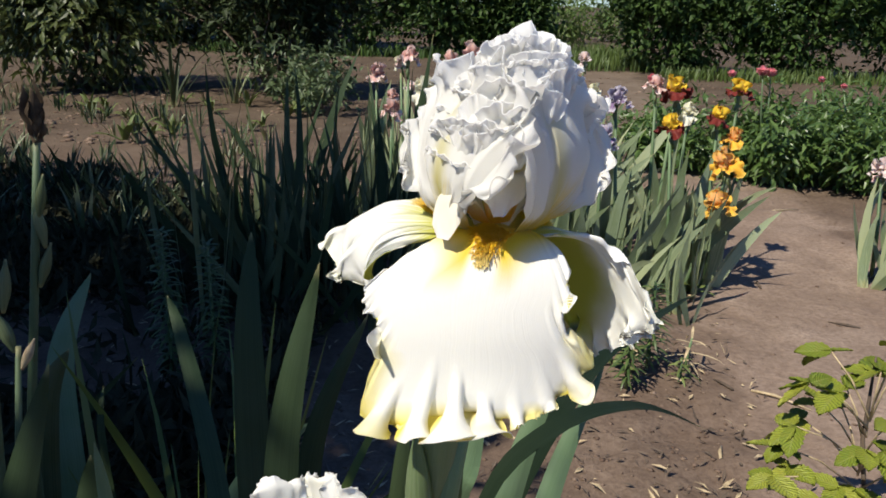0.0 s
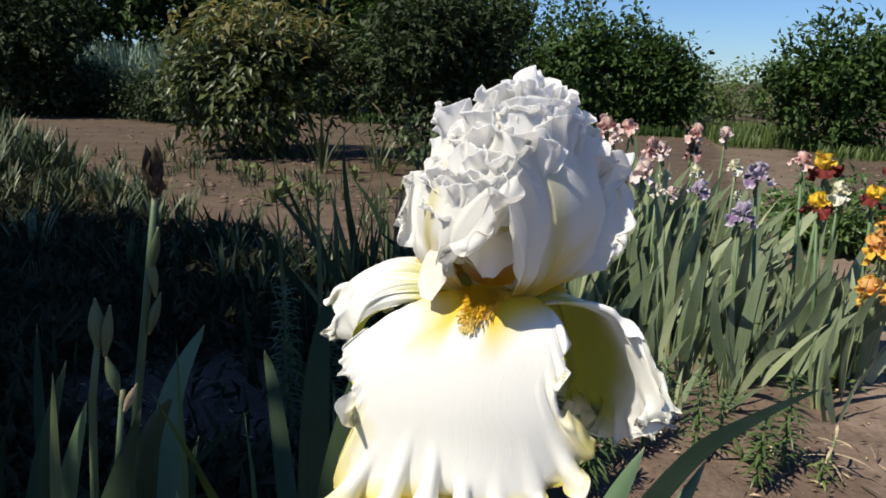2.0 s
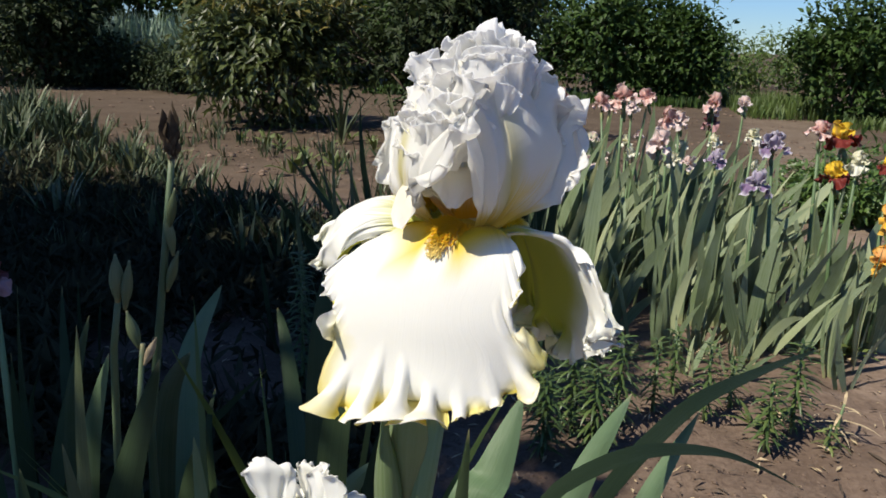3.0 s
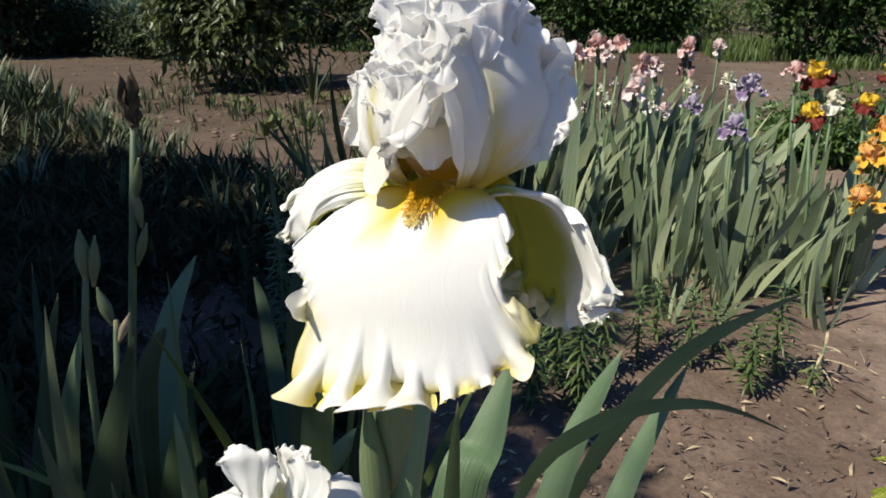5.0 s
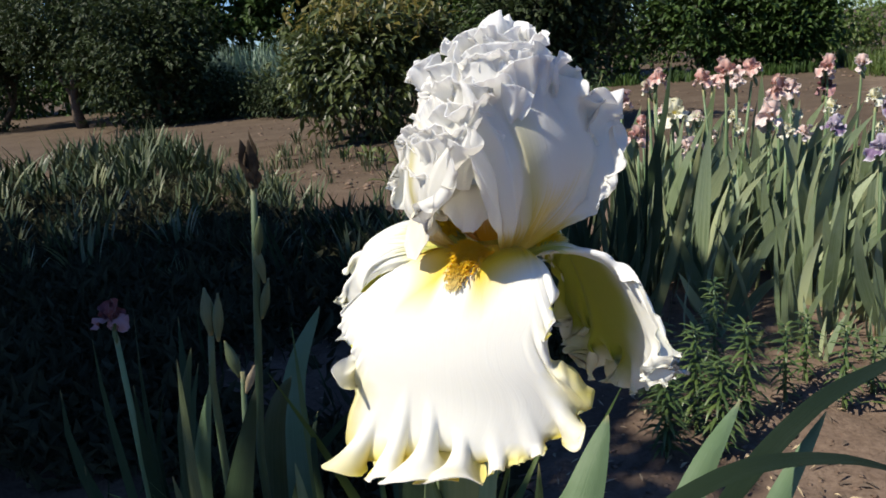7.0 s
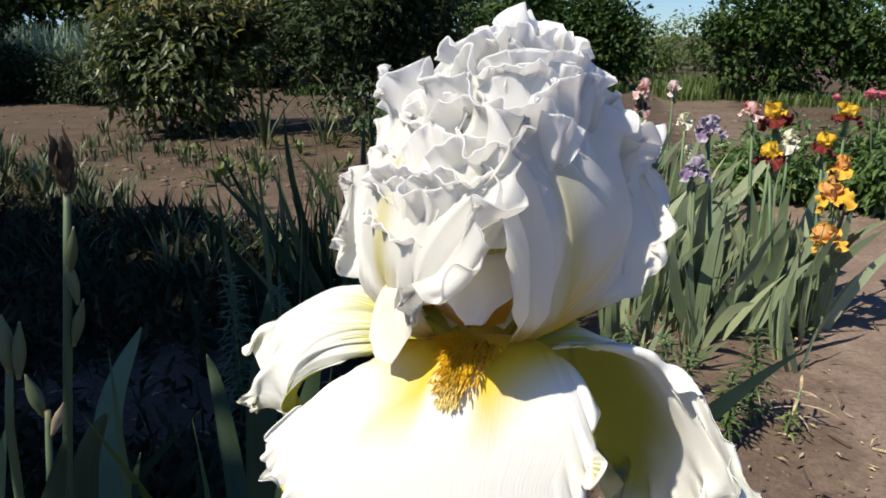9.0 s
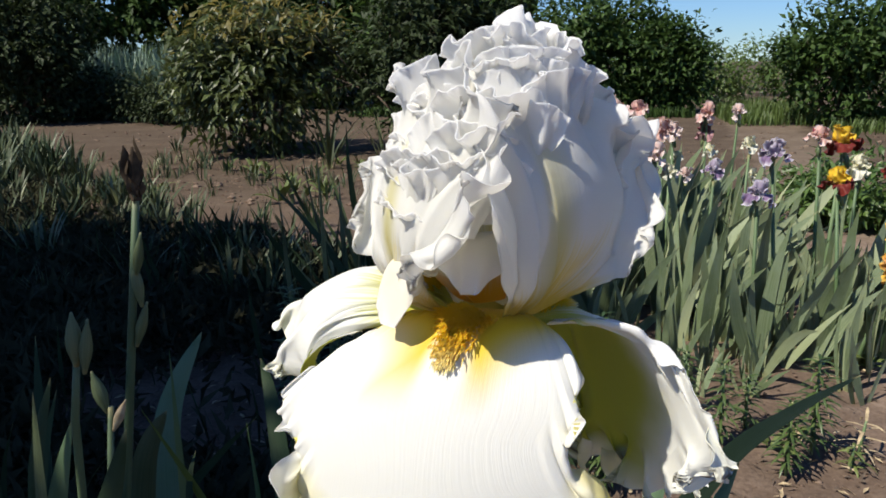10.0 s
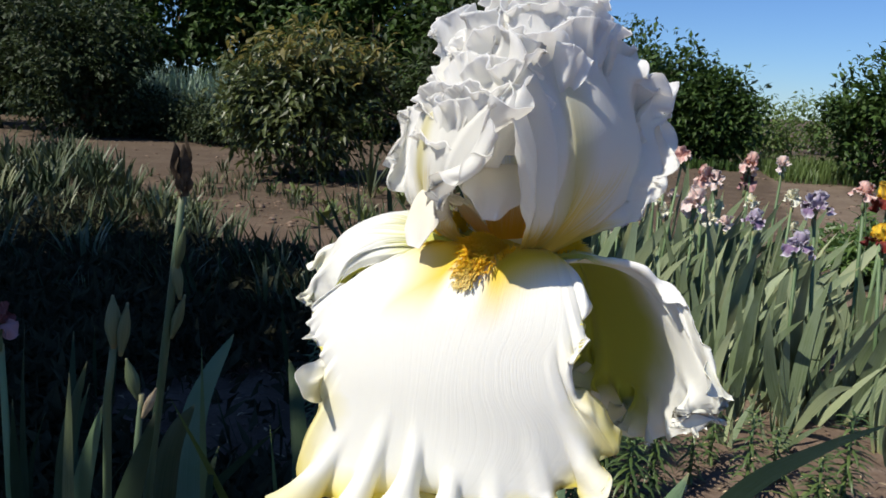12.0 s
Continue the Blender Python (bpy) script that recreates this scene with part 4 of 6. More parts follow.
# peonies beyond the path
def peony(x, y, h, r, seed, flowers):
    ob = grow("peony", x, y, h, r, "bushy green peony with pink flowers" if flowers else "bushy green peony without flowers", "peony", LEAF_PEONY, (0.085, 0.028), 3400, seed, 8, 0.010, 0.05, 0.25, 0.10, 2, 1.0, 0.0, None, "peonies")
    rng = random.Random(seed)
    out = [(-150, 0.015), (-60, 0.034), (0, 0.040), (60, 0.034), (150, 0.015)]
    for fx, fy, fz, size in flowers:
        stalk = Shell()
        stalk.tube([((fx - x) * 0.4, (fy - y) * 0.4, 0.05), ((fx - x) * 0.8, (fy - y) * 0.8, fz * 0.6), (fx - x, fy - y, fz)], [0.006, 0.005, 0.004], 5)
        s = part("stalk", stalk.done("stalk", STEM), ob)
        for i in range(9):
            inner = i >= 5
            p = petal("petal", [PEONY_PINK, PEONY_PINK], 0, out, [(0, 62 if inner else 25), (0.03, 100 if inner else 55), (0.05, 120 if inner else 40)], 16, (0.004, 5, i), 0, 0.4, (0.002, 0), 0.0008, 14, 5, 140, i) if seed == 201 and fx == flowers[0][0] else bpy.data.meshes["petal.%03d" % i if i else "petal"]
            part("petal", p, s, "", Matrix.Translation((fx - x, fy - y, fz)) @ pose(0, 0, 0, rng.uniform(-10, 10), rng.uniform(-10, 10), i * (72 if not inner else 90) + 20) @ Matrix.Scale(size * 1.35, 4))


peony(2.10, 5.0, 0.52, 0.48, 201, [(1.92, 4.9, 0.67, 0.9), (1.99, 4.95, 0.66, 0.8), (1.84, 5.2, 0.63, 0.7)])
peony(2.65, 4.75, 0.56, 0.55, 202, [(2.42, 4.9, 0.6, 0.5)])
peony(1.55, 5.35, 0.40, 0.42, 203, [(1.288, 3.8 + 1.2, 0.60, 0.8)])
peony(3.30, 4.9, 0.55, 0.55, 204, [])
peony(3.0, 5.8, 0.5, 0.5, 205, [(2.6, 5.6, 0.58, 0.6)])


# lilies and weeds on the soil
def lily(x, y, h, seed, leaves=46, length=0.075, lean=(0, 0), mat=None, label=""):
    rng, ob = random.Random(seed), thing("lily_plant", x, y, soil_height(x, y), label or "young lily shoot with whorled narrow green leaves", "lily", "young lilies")
    stem, fol = Shell(), Shell()
    stem.tube([(0, 0, -0.02), (lean[0] * 0.4, lean[1] * 0.4, h * 0.5), (lean[0], lean[1], h)], [0.005, 0.0045, 0.003], 6)
    part("stem", stem.done("lily_stem", STEM), ob)
    for i in range(leaves):
        s = (i + 0.5) / leaves
        a = i * 2.4
        z = h * (0.12 + 0.9 * s)
        up = 0.1 + 1.1 * max(0, s - 0.6)
        w = Vector((math.cos(a), math.sin(a), up + rng.uniform(-0.2, 0.2)))
        k = length * (1.1 - 0.45 * abs(2 * s - 0.8)) * rng.uniform(0.8, 1.15)
        fol.blade((lean[0] * s, lean[1] * s, z), w, (-math.sin(a), math.cos(a), 0), k, 0.0085, rng.uniform(0.5, 1.4), rng.uniform(-0.5, 0.5), 4, 0.25)
    part("foliage", fol.done("lily_foliage", mat or LEAF_LILY), ob)


for i, (x, y, h, n, l) in enumerate([(0.58, 2.06, 0.20, 44, 0.07), (0.66, 2.16, 0.26, 60, 0.075), (0.44, 2.20, 0.24, 40, 0.06), (0.30, 2.22, 0.22, 40, 0.06), (0.20, 2.10, 0.26, 70, 0.08), (0.08, 2.02, 0.28, 80, 0.08), (0.14, 1.92, 0.25, 80, 0.08), (-0.02, 2.10, 0.26, 70, 0.08), (0.02, 1.86, 0.22, 70, 0.075), (0.36, 2.36, 0.2, 36, 0.06), (-0.64, 1.90, 0.46, 110, 0.06), (-0.56, 2.0, 0.40, 90, 0.06), (0.12, 2.3, 0.3, 60, 0.07), (0.52, 2.30, 0.16, 30, 0.055)]):
    lily(x, y, h, 300 + i, int(n * 1.5), l)
lily(0.775, 2.17, 0.10, 330, 12, 0.10, (0.01, 0), DRY, "dry yellow-brown lily shoot with narrow leaves")
lily(0.74, 2.10, 0.07, 331, 14, 0.06, (0.0, 0), LEAF_WEED, "small pale green weed shoot in bare soil")

rng = random.Random(55)
weeds = []
for s in range(5):
    sh = Shell()
    sh.blade((0.006, 0, 0), (1, 0, rng.uniform(0.25, 1.1)), (0, 1, 0), rng.uniform(0.04, 0.075), rng.uniform(0.012, 0.020), rng.uniform(0.5, 1.0), rng.uniform(-0.5, 0.5), 4, 0.25)
    weeds.append(sh.done("weed_leaf", LEAF_WEED))
for i in range(60):
    y = rng.uniform(2.1, 6.5)
    x = rng.uniform(-0.1, 1.6) * (0.6 + 0.12 * y)
    if 0.95 < x - 0.1 * (y - 2) < 1.55 and y < 4:
        continue
    w = thing("weed", x, y, soil_height(x, y), "small light green weed rosette in soil", "weed", "weeds in the soil", "", rng.uniform(0, 360))
    size = rng.uniform(0.7, 1.7)
    for k in range(rng.randint(7, 11)):
        part("leaf", rng.choice(weeds), w, "", pose(0, 0, 0.002 * k, 0, rng.uniform(-25, 15), 137 * k + rng.uniform(-20, 20)) @ Matrix.Scale(size * rng.uniform(0.7, 1.1), 4))

# yellow-green herbs along the strip's edge
for i in range(22):
    x, y = rng.uniform(-3.9, -1.3), rng.uniform(5.6, 7.8)
    w = thing("herb", x, y, soil_height(x, y), "small yellow-green herb tuft at the strip's edge", "herb", "herbs by the strip", "", rng.uniform(0, 360))
    size = rng.uniform(1.6, 3.2)
    for k in range(9):
        part("leaf", rng.choice(weeds), w, "", pose(0, 0, 0.004 * k, 0, rng.uniform(-55, -5), 137 * k + rng.uniform(-20, 20)) @ Matrix.Scale(size * rng.uniform(0.7, 1.1), 4))

# dead leaves and stalk bits on the dug soil
rng, sh = random.Random(71), Shell()
for _ in range(2600):
    y = 1.5 + 3.6 * rng.random() ** 1.3
    x = rng.uniform(-1.5, 0.95 + 0.10 * (y - 2))
    w = Vector((rng.uniform(-1, 1), rng.uniform(-1, 1), rng.uniform(-0.15, 0.35)))
    sh.leaf((x, y, soil_height(x, y) + 0.006), w, (rng.uniform(-0.5, 0.5), rng.uniform(-0.5, 0.5), 1), rng.uniform(0.012, 0.050), rng.uniform(0.004, 0.012), 0.5, rng.uniform(-0.2, 0.3), 0 if rng.random() < 0.65 else 1)
tagged(new("plant_litter", sh.done("plant_litter", [BARK, DRY], False)), "dead brown leaves and stalk bits scattered on soil", "litter", kind="stuff")

# dry bits on the path
for i, (x, y, a, l) in enumerate([(1.85, 4.19, 25, 0.28), (0.86, 2.08, 120, 0.07), (0.99, 2.0, -40, 0.16), (1.3, 3.0, 80, 0.09), (1.05, 1.72, 10, 0.08), (1.45, 2.6, 150, 0.1), (0.75, 1.75, 70, 0.06), (1.2, 2.3, 100, 0.05)]):
    sh = Shell()
    sh.tube([(-l / 2, 0, 0), (-l * 0.1, l * 0.05, 0.004), (l / 2, 0, 0)], [0.004, 0.005, 0.002], 5)
    thing("dry_twig", x, y, soil_height(x, y) + 0.004, "dry pale twig lying on the soil", "twig", "dry twigs", "", a, sh.done("dry_twig", DRY if i % 2 == 0 else BARK))


# ---- the white iris ----
HEART = Vector((0.090, 0.374, 0.942))


def through_keys(keys, t):
    """Smooth curves through rows of keys (the first column is the parameter), for an array of parameters."""
    k = np.array(keys, dtype=float)
    x, y = k[:, 0], k[:, 1:]
    slope = np.gradient(y, x, axis=0)
    i = np.clip(np.searchsorted(x, t, side="right") - 1, 0, len(x) - 2)
    h = (x[i + 1] - x[i])[..., None]
    f = np.clip((t - x[i])[..., None] / h, -0.2, 1.3)
    return ((2 * f ** 3 - 3 * f ** 2 + 1) * y[i] + (f ** 3 - 2 * f ** 2 + f) * h * slope[i] + (3 * f ** 2 - 2 * f ** 3) * y[i + 1] + (f ** 3 - f ** 2) * h * slope[i + 1])


def unit(a):
    return a / np.maximum(np.linalg.norm(a, axis=-1, keepdims=True), 1e-9)


def sheet(name, mats, heading, spine, ends, waves, seed, cup=(0.0, 0.0), thick=0.00025, ns=130, nq=260, fold=0.35, zone=None, roll=None, sides=None):
    """A thin petal hung on its midrib, with a ruffled rim, in the flower's own frame (millimetres in the keys).
    spine: rows of (share of the length, x, y, z, width of the one side, width of the other). heading: compass degrees to which its face turns out.
    ends: rows of (place across from -1 to 1, share of the length at which it ends there).
    waves: rows of (height in mm, number per radian round the throat, depth of the ruffled band in mm, sharpness of the crests); finer rows lie nearer the rim.
    cup: how the two sides bend back, 1/m, at the throat and at the far end. zone: rows of (place across, strength of the waves).
    A wave's fifth number, if given, is the share of the flanks in it. sides: rows of (share, width, width) in place of those in the spine.
    roll: (depth in mm of the rim that rolls outwards, its angle in degrees)."""
    rng = random.Random(seed)
    h = radians(heading)
    side = np.array((-math.sin(h), math.cos(h), 0.0))
    out = np.array((math.cos(h), math.sin(h), 0.0))
    keys = [(r[0],) + tuple(v * 0.001 for v in r[1:]) for r in spine]
    s, q = np.meshgrid(np.linspace(0, 1, ns + 1) ** 0.9, np.linspace(-1, 1, nq + 1), indexing="ij")
    t = s * through_keys(ends, q)[..., 0]
    c = sum(through_keys(keys, t + d) for d in (-0.06, -0.03, 0.0, 0.03, 0.06)) / 5
    ahead = unit(through_keys(keys, t + 0.07)[..., :3] - through_keys(keys, t - 0.07)[..., :3])
    face = np.cross(np.broadcast_to(side, ahead.shape), ahead)
    face = unit(face * np.sign((face * (out + np.array((0, 0, 0.6)))).sum(-1, keepdims=True)))
    w2 = through_keys([(r[0], r[1] * 0.001, r[2] * 0.001) for r in sides], t) if sides else c[..., 3:5]
    wide = np.maximum(np.where(q < 0, w2[..., 0], w2[..., 1]), 0.002)
    a = q * wide
    k = cup[0] + (cup[1] - cup[0]) * t + 1e-4
    p = c[..., :3] + side * (np.sin(k * a) / k)[..., None] - face * ((1 - np.cos(k * a)) / k)[..., None]
    line = np.array(keys)[:, 1:4]
    total = np.linalg.norm(np.diff(line, axis=0), axis=1).sum()
    reach = t * total
    left = np.sqrt((np.maximum(1 - s, 0) * total) ** 2 + 1e-8)
    flank = (1 - np.abs(q)) * wide
    rim = (left ** -3.0 + (flank + 1e-4) ** -3.0) ** (-1 / 3.0)
    ang = np.arctan2(a, reach + 0.012)
    grown = np.clip(t / 0.30, 0, 1) ** 1.2
    much = through_keys(zone, q)[..., 0] if zone else np.ones_like(q)

    def normals(g):
        return unit(np.cross(np.gradient(g, axis=1), np.gradient(g, axis=0)))

    def outward(g):
        n = normals(g)
        return n if (n * face).sum() > 0 else -n
    if roll:
        # the rim rolls outwards as it nears the edge
        deep, most = roll[0] * 0.001, radians(roll[1])
        du, dv = np.gradient(p, axis=0), np.gradient(p, axis=1)
        ru, rv = np.gradient(rim, axis=0), np.gradient(rim, axis=1)
        E, F, G = (du * du).sum(-1), (du * dv).sum(-1), (dv * dv).sum(-1)
        D = np.maximum(E * G - F * F, 1e-16)
        toward = -unit(du * ((G * ru - F * rv) / D)[..., None] + dv * ((E * rv - F * ru) / D)[..., None])
        band = np.maximum(deep - rim, 0) * grown * much
        bow = 1 + 0.35 * np.sin(9 * ang + seed) + 0.25 * np.sin(17 * ang + 2 * seed)
        th = most * bow * band / deep
        rad = deep / (most * bow)
        p = p + toward * (rad * np.sin(th) - band)[..., None] + outward(p) * (rad * (1 - np.cos(th)))[..., None]
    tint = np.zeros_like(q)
    for n, (high, count, deep, sharp, *flanks) in enumerate(waves):
        ph = [rng.uniform(0, 6.28) for _ in range(8)]
        edge = rim if not flanks else (left ** -3.0 + (flank / max(flanks[0], 0.001) + 1e-4) ** -3.0) ** (-1 / 3.0)
        deep = deep * (1 + (0.3 * np.sin(11.3 * ang + ph[7]) if sharp > 1 else 0.0))
        env = np.clip(1 - edge / (deep * 0.001), 0, 1) ** (1.5 if sharp <= 1 else 2.2) * grown * much
        w = count * ang + ph[0] + 1.1 * np.sin(2.3 * ang + ph[1]) + 0.9 * np.sin(5.9 * ang + ph[2]) + (0.2 if sharp > 1 else 1.2) * np.sin(reach * 110 + ph[3] + 2.0 * ang)
        power = 0.85 + 0.30 * np.sin(4.3 * ang + ph[4]) + 0.28 * np.sin(9.7 * ang + ph[5] + reach * 60)
        if sharp > 1:
            # some flutes are long and high, others short
            power = np.clip(0.75 + 0.55 * np.sin(12.7 * ang + ph[6]) + 0.35 * np.sin(5.1 * ang + ph[7]), 0.12, 1.6)
        crest = np.sin(w + 0.45 * np.sin(w)) if sharp <= 1 else 1.7 * (0.5 + 0.5 * np.cos(w)) ** sharp - 0.55
        across = unit(np.gradient(p, axis=1))
        lift = high * 0.001 * env * power
        p = p + outward(p) * (lift * crest)[..., None] + across * (fold * lift * np.sin(2 * w))[..., None]
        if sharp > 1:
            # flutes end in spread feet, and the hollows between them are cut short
            # reflected yellow of the shaded hollows is painted in; ridges stay paler
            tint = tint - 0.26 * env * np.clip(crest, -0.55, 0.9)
            p = p + ahead * (1.1 * lift * env * np.clip(crest, -0.55, 0.1))[..., None] + across * (0.22 * lift * env ** 3 * np.sin(w))[..., None]
    nn = normals(p)
    if (nn * face).sum() < 0:
        nn = -nn
    top, low = p + nn * (thick * 0.5), p - nn * (thick * 0.5)
    verts = np.concatenate([top.reshape(-1, 3), low.reshape(-1, 3)])
    W, N = nq + 1, (ns + 1) * (nq + 1)
    j, i = np.meshgrid(np.arange(ns), np.arange(nq), indexing="ij")
    j, i = j.ravel(), i.ravel()
    quad = np.stack([j * W + i, j * W + i + 1, (j + 1) * W + i + 1, (j + 1) * W + i], 1)
    mid = (ns // 2, nq // 2)
    turn = np.dot(np.cross(p[mid[0], mid[1] + 1] - p[mid], p[mid[0] + 1, mid[1]] - p[mid]), nn[mid]) > 0
    up, down = (quad, quad[:, ::-1] + N) if turn else (quad[:, ::-1], quad + N)
    border = [(ns * W + m, ns * W + m + 1, ns * W + m + 1 + N, ns * W + m + N) for m in range(nq)]
    border += [(m * W, (m + 1) * W, (m + 1) * W + N, m * W + N) for m in range(ns)] + [(m * W + nq, (m + 1) * W + nq, (m + 1) * W + nq + N, m * W + nq + N) for m in range(ns)]
    faces = np.concatenate([up, down, np.array(border)])
    fm = np.concatenate([np.zeros(len(up)), np.ones(len(down)), np.zeros(len(border))])
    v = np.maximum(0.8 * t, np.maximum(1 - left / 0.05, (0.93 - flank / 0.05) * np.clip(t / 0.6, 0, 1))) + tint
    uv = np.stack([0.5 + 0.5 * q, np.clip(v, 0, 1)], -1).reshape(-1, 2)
    return mesh_of(name, verts, faces, mats, np.concatenate([uv, uv]), fm)


# midribs of the three falls: share, x, y, z, width before, width behind
FRONT_FALL = [(0.0, 2, -4, 2), (0.12, 0, -14, 4), (0.26, -4, -27, -5), (0.45, -7, -36, -23), (0.70, -8, -40, -45), (0.88, -9, -44, -58), (1.0, -9, -49, -64)]
FRONT_SIDES = [(0.0, 7, 8), (0.12, 17, 20), (0.25, 31, 31), (0.36, 41, 34), (0.42, 39, 32), (0.48, 34, 34), (0.53, 32, 37), (0.58, 33, 43), (0.65, 33, 47), (0.73, 36, 44), (0.82, 38, 36), (0.91, 40, 29), (1.0, 40, 24)]
RIGHT_FALL = [(0.0, 6, 4, -3, 6, 6), (0.2, 18, 9, 1, 22, 16), (0.4, 28, 15, -4, 34, 26), (0.56, 33, 19, -15, 40, 30), (0.66, 35, 21, -24, 54, 30), (0.76, 37, 22, -34, 42, 30), (1.0, 39, 25, -54, 30, 26)]
LEFT_FALL = [(0.0, -5, 3, -2, 6, 6), (0.2, -20, 11, 4, 14, 24), (0.45, -36, 19, 6, 25, 42), (0.7, -49, 25, 0, 31, 46), (0.88, -57, 29, -10, 30, 40), (1.0, -62, 31, -20, 22, 26)]


def hairs(name, spine, start, end, wide, count, seed, scale=1.0):
    """A beard: a soft pad of fine short hairs along the first stretch of a fall's midrib."""
    rng, sh = random.Random(seed), Shell()
    keys = [(r[0],) + tuple(v * 0.001 for v in r[1:4]) for r in spine]

    def at(t):
        a, b = through_keys(keys, np.array([t])), through_keys(keys, np.array([t + 0.02]))
        return Vector(a[0]), (Vector(b[0]) - Vector(a[0])).normalized()
    pad = []
    for i in range(6):
        p, d = at(start + (end - start) * i / 5)
        n = d.cross(Vector((1, 0, 0)).cross(Vector((0, 0, 1)))) if abs(d.x) > 0.8 else Vector((1, 0, 0)).cross(d)
        n = n if n.z > 0 else -n
        pad.append(p - n.normalized() * 0.0008)
    sh.tube(pad, [r * scale for r in (0.0026, 0.0042, 0.0044, 0.0034, 0.0020, 0.0006)], 12)
    sh.uv[:] = [(0.5, 0.05 + 0.5 * v) for _, v in sh.uv]
    for _ in range(count):
        f = rng.random() ** 1.9
        p, d = at(start + (end - start) * f)
        side = d.cross(Vector((0, 0, 1))).normalized()
        n = side.cross(d).normalized()
        n = n if n.z > 0 else -n
        w = max(-1.6, min(1.6, rng.gauss(0, 0.7))) * wide * (1 - 0.6 * f)
        p = p + side * w + n * (0.0028 * scale * (1 - f) * max(0.0, 1 - (w / wide) ** 2))
        way = (n * (1.0 - 0.7 * f) + d * (0.35 + 0.8 * f) + side * (w * 80) + rnd_way(rng) * 0.35).normalized()
        long = (0.0042 - 0.0010 * f) * rng.uniform(0.6, 1.15) * scale
        n0 = len(sh.v)
        sh.tube([p - n * 0.0006, p + way * long * 0.5, p + (way + d * 0.35).normalized() * long], [0.00026, 0.00021, 0.00008], 3, 0, False)
        sh.uv[n0:] = [(0.5, min(1.0, 0.04 + 0.86 * f + 0.1 * u[1])) for u in sh.uv[n0:]]
    return sh.done(name, BEARD)


def tube_part(parent, at, size, label):
    tube = Shell()
    tube.tube([(-0.014, 0.004, -0.075), (-0.010, 0.003, -0.05), (-0.004, 0, -0.02), (0, 0, -0.004)], [0.0045, 0.006, 0.0075, 0.008], 10)
    return part("bloom", tube.done("bloom_tube", SPATHE), parent, label, Matrix.Translation(at) @ Matrix.Scale(size, 4))


def big_bloom(parent, at):
    """The ruffled bloom: three falls, three standards, three style arms and beards round a short tube."""
    b = tube_part(parent, at, 1.0, "large white ruffled iris bloom with yellow throat")
    level = [(-1, 1.0), (0, 1.0), (1, 1.0)]
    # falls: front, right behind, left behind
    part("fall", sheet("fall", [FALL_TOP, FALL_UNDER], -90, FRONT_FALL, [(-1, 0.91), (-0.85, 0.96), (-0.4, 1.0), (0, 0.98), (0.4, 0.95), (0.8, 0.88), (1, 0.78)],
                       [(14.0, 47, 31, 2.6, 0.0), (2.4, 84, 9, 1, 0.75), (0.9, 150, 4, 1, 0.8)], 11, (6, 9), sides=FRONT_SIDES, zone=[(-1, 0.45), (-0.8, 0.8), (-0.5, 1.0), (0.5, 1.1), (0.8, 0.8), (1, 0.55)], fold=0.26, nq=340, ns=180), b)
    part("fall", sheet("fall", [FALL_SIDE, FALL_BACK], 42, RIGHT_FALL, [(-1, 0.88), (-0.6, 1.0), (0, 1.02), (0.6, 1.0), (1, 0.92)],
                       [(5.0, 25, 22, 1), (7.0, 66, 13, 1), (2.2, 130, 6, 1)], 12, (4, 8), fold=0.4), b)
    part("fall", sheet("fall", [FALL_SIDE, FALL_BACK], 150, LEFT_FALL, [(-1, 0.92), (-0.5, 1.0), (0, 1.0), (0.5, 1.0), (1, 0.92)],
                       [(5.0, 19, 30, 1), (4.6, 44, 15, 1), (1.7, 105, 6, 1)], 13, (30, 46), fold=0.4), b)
    # standards: left, right, back
    sm = [STD_OUT, STD_IN]
    part("standard", sheet("standard", sm, 215, [(0.0, -8, -4, 0, 8, 4), (0.2, -17, -12, 11, 11, 10), (0.42, -21, -14, 24, 27, 31), (0.54, -20, -14, 32, 33, 35), (0.66, -18, -13, 41, 34, 36), (0.85, -12, -9, 54, 30, 34), (1.0, -8, -5, 64, 22, 26)],
                           [(-1, 0.86), (-0.5, 1.0), (0, 1.0), (0.5, 1.0), (1, 0.92)], [(4.5, 36, 24, 1), (2.0, 76, 11, 1), (0.7, 150, 5, 1)], 21, (18, 24), fold=0.3, roll=(14, 60)), b)
    part("standard", sheet("standard", sm, -46, [(0.0, 10, -6, 0, 5, 8), (0.2, 17, -15, 10, 9, 19), (0.42, 22, -21, 24, 17, 43), (0.65, 20, -22, 40, 18, 54), (0.85, 14, -18, 54, 14, 50), (1.0, 8, -13, 62, 14, 38)],
                           [(-1, 0.90), (-0.5, 1.0), (0, 1.0), (0.5, 0.96), (1, 0.84)], [(5.5, 30, 22, 1), (2.2, 70, 10, 1), (0.6, 150, 5, 1)], 22, (18, 20), fold=0.3, roll=(15, 70), zone=[(-1, 0.45), (0, 0.7), (1, 1.1)]), b)
    part("standard", sheet("standard", sm, 88, [(0.0, 4, 6, -3, 8, 8), (0.2, 6, 18, 12, 22, 22), (0.42, 7, 22, 30, 32, 32), (0.65, 8, 19, 47, 32, 32), (0.85, 8, 11, 61, 25, 25), (1.0, 8, 5, 72, 18, 18)],
                           [(-1, 0.80), (-0.5, 0.96), (0, 1.0), (0.5, 0.96), (1, 0.80)], [(4.5, 36, 26, 1), (2.2, 76, 11, 1), (0.7, 150, 5, 1)], 23, (16, 18), fold=0.3), b)
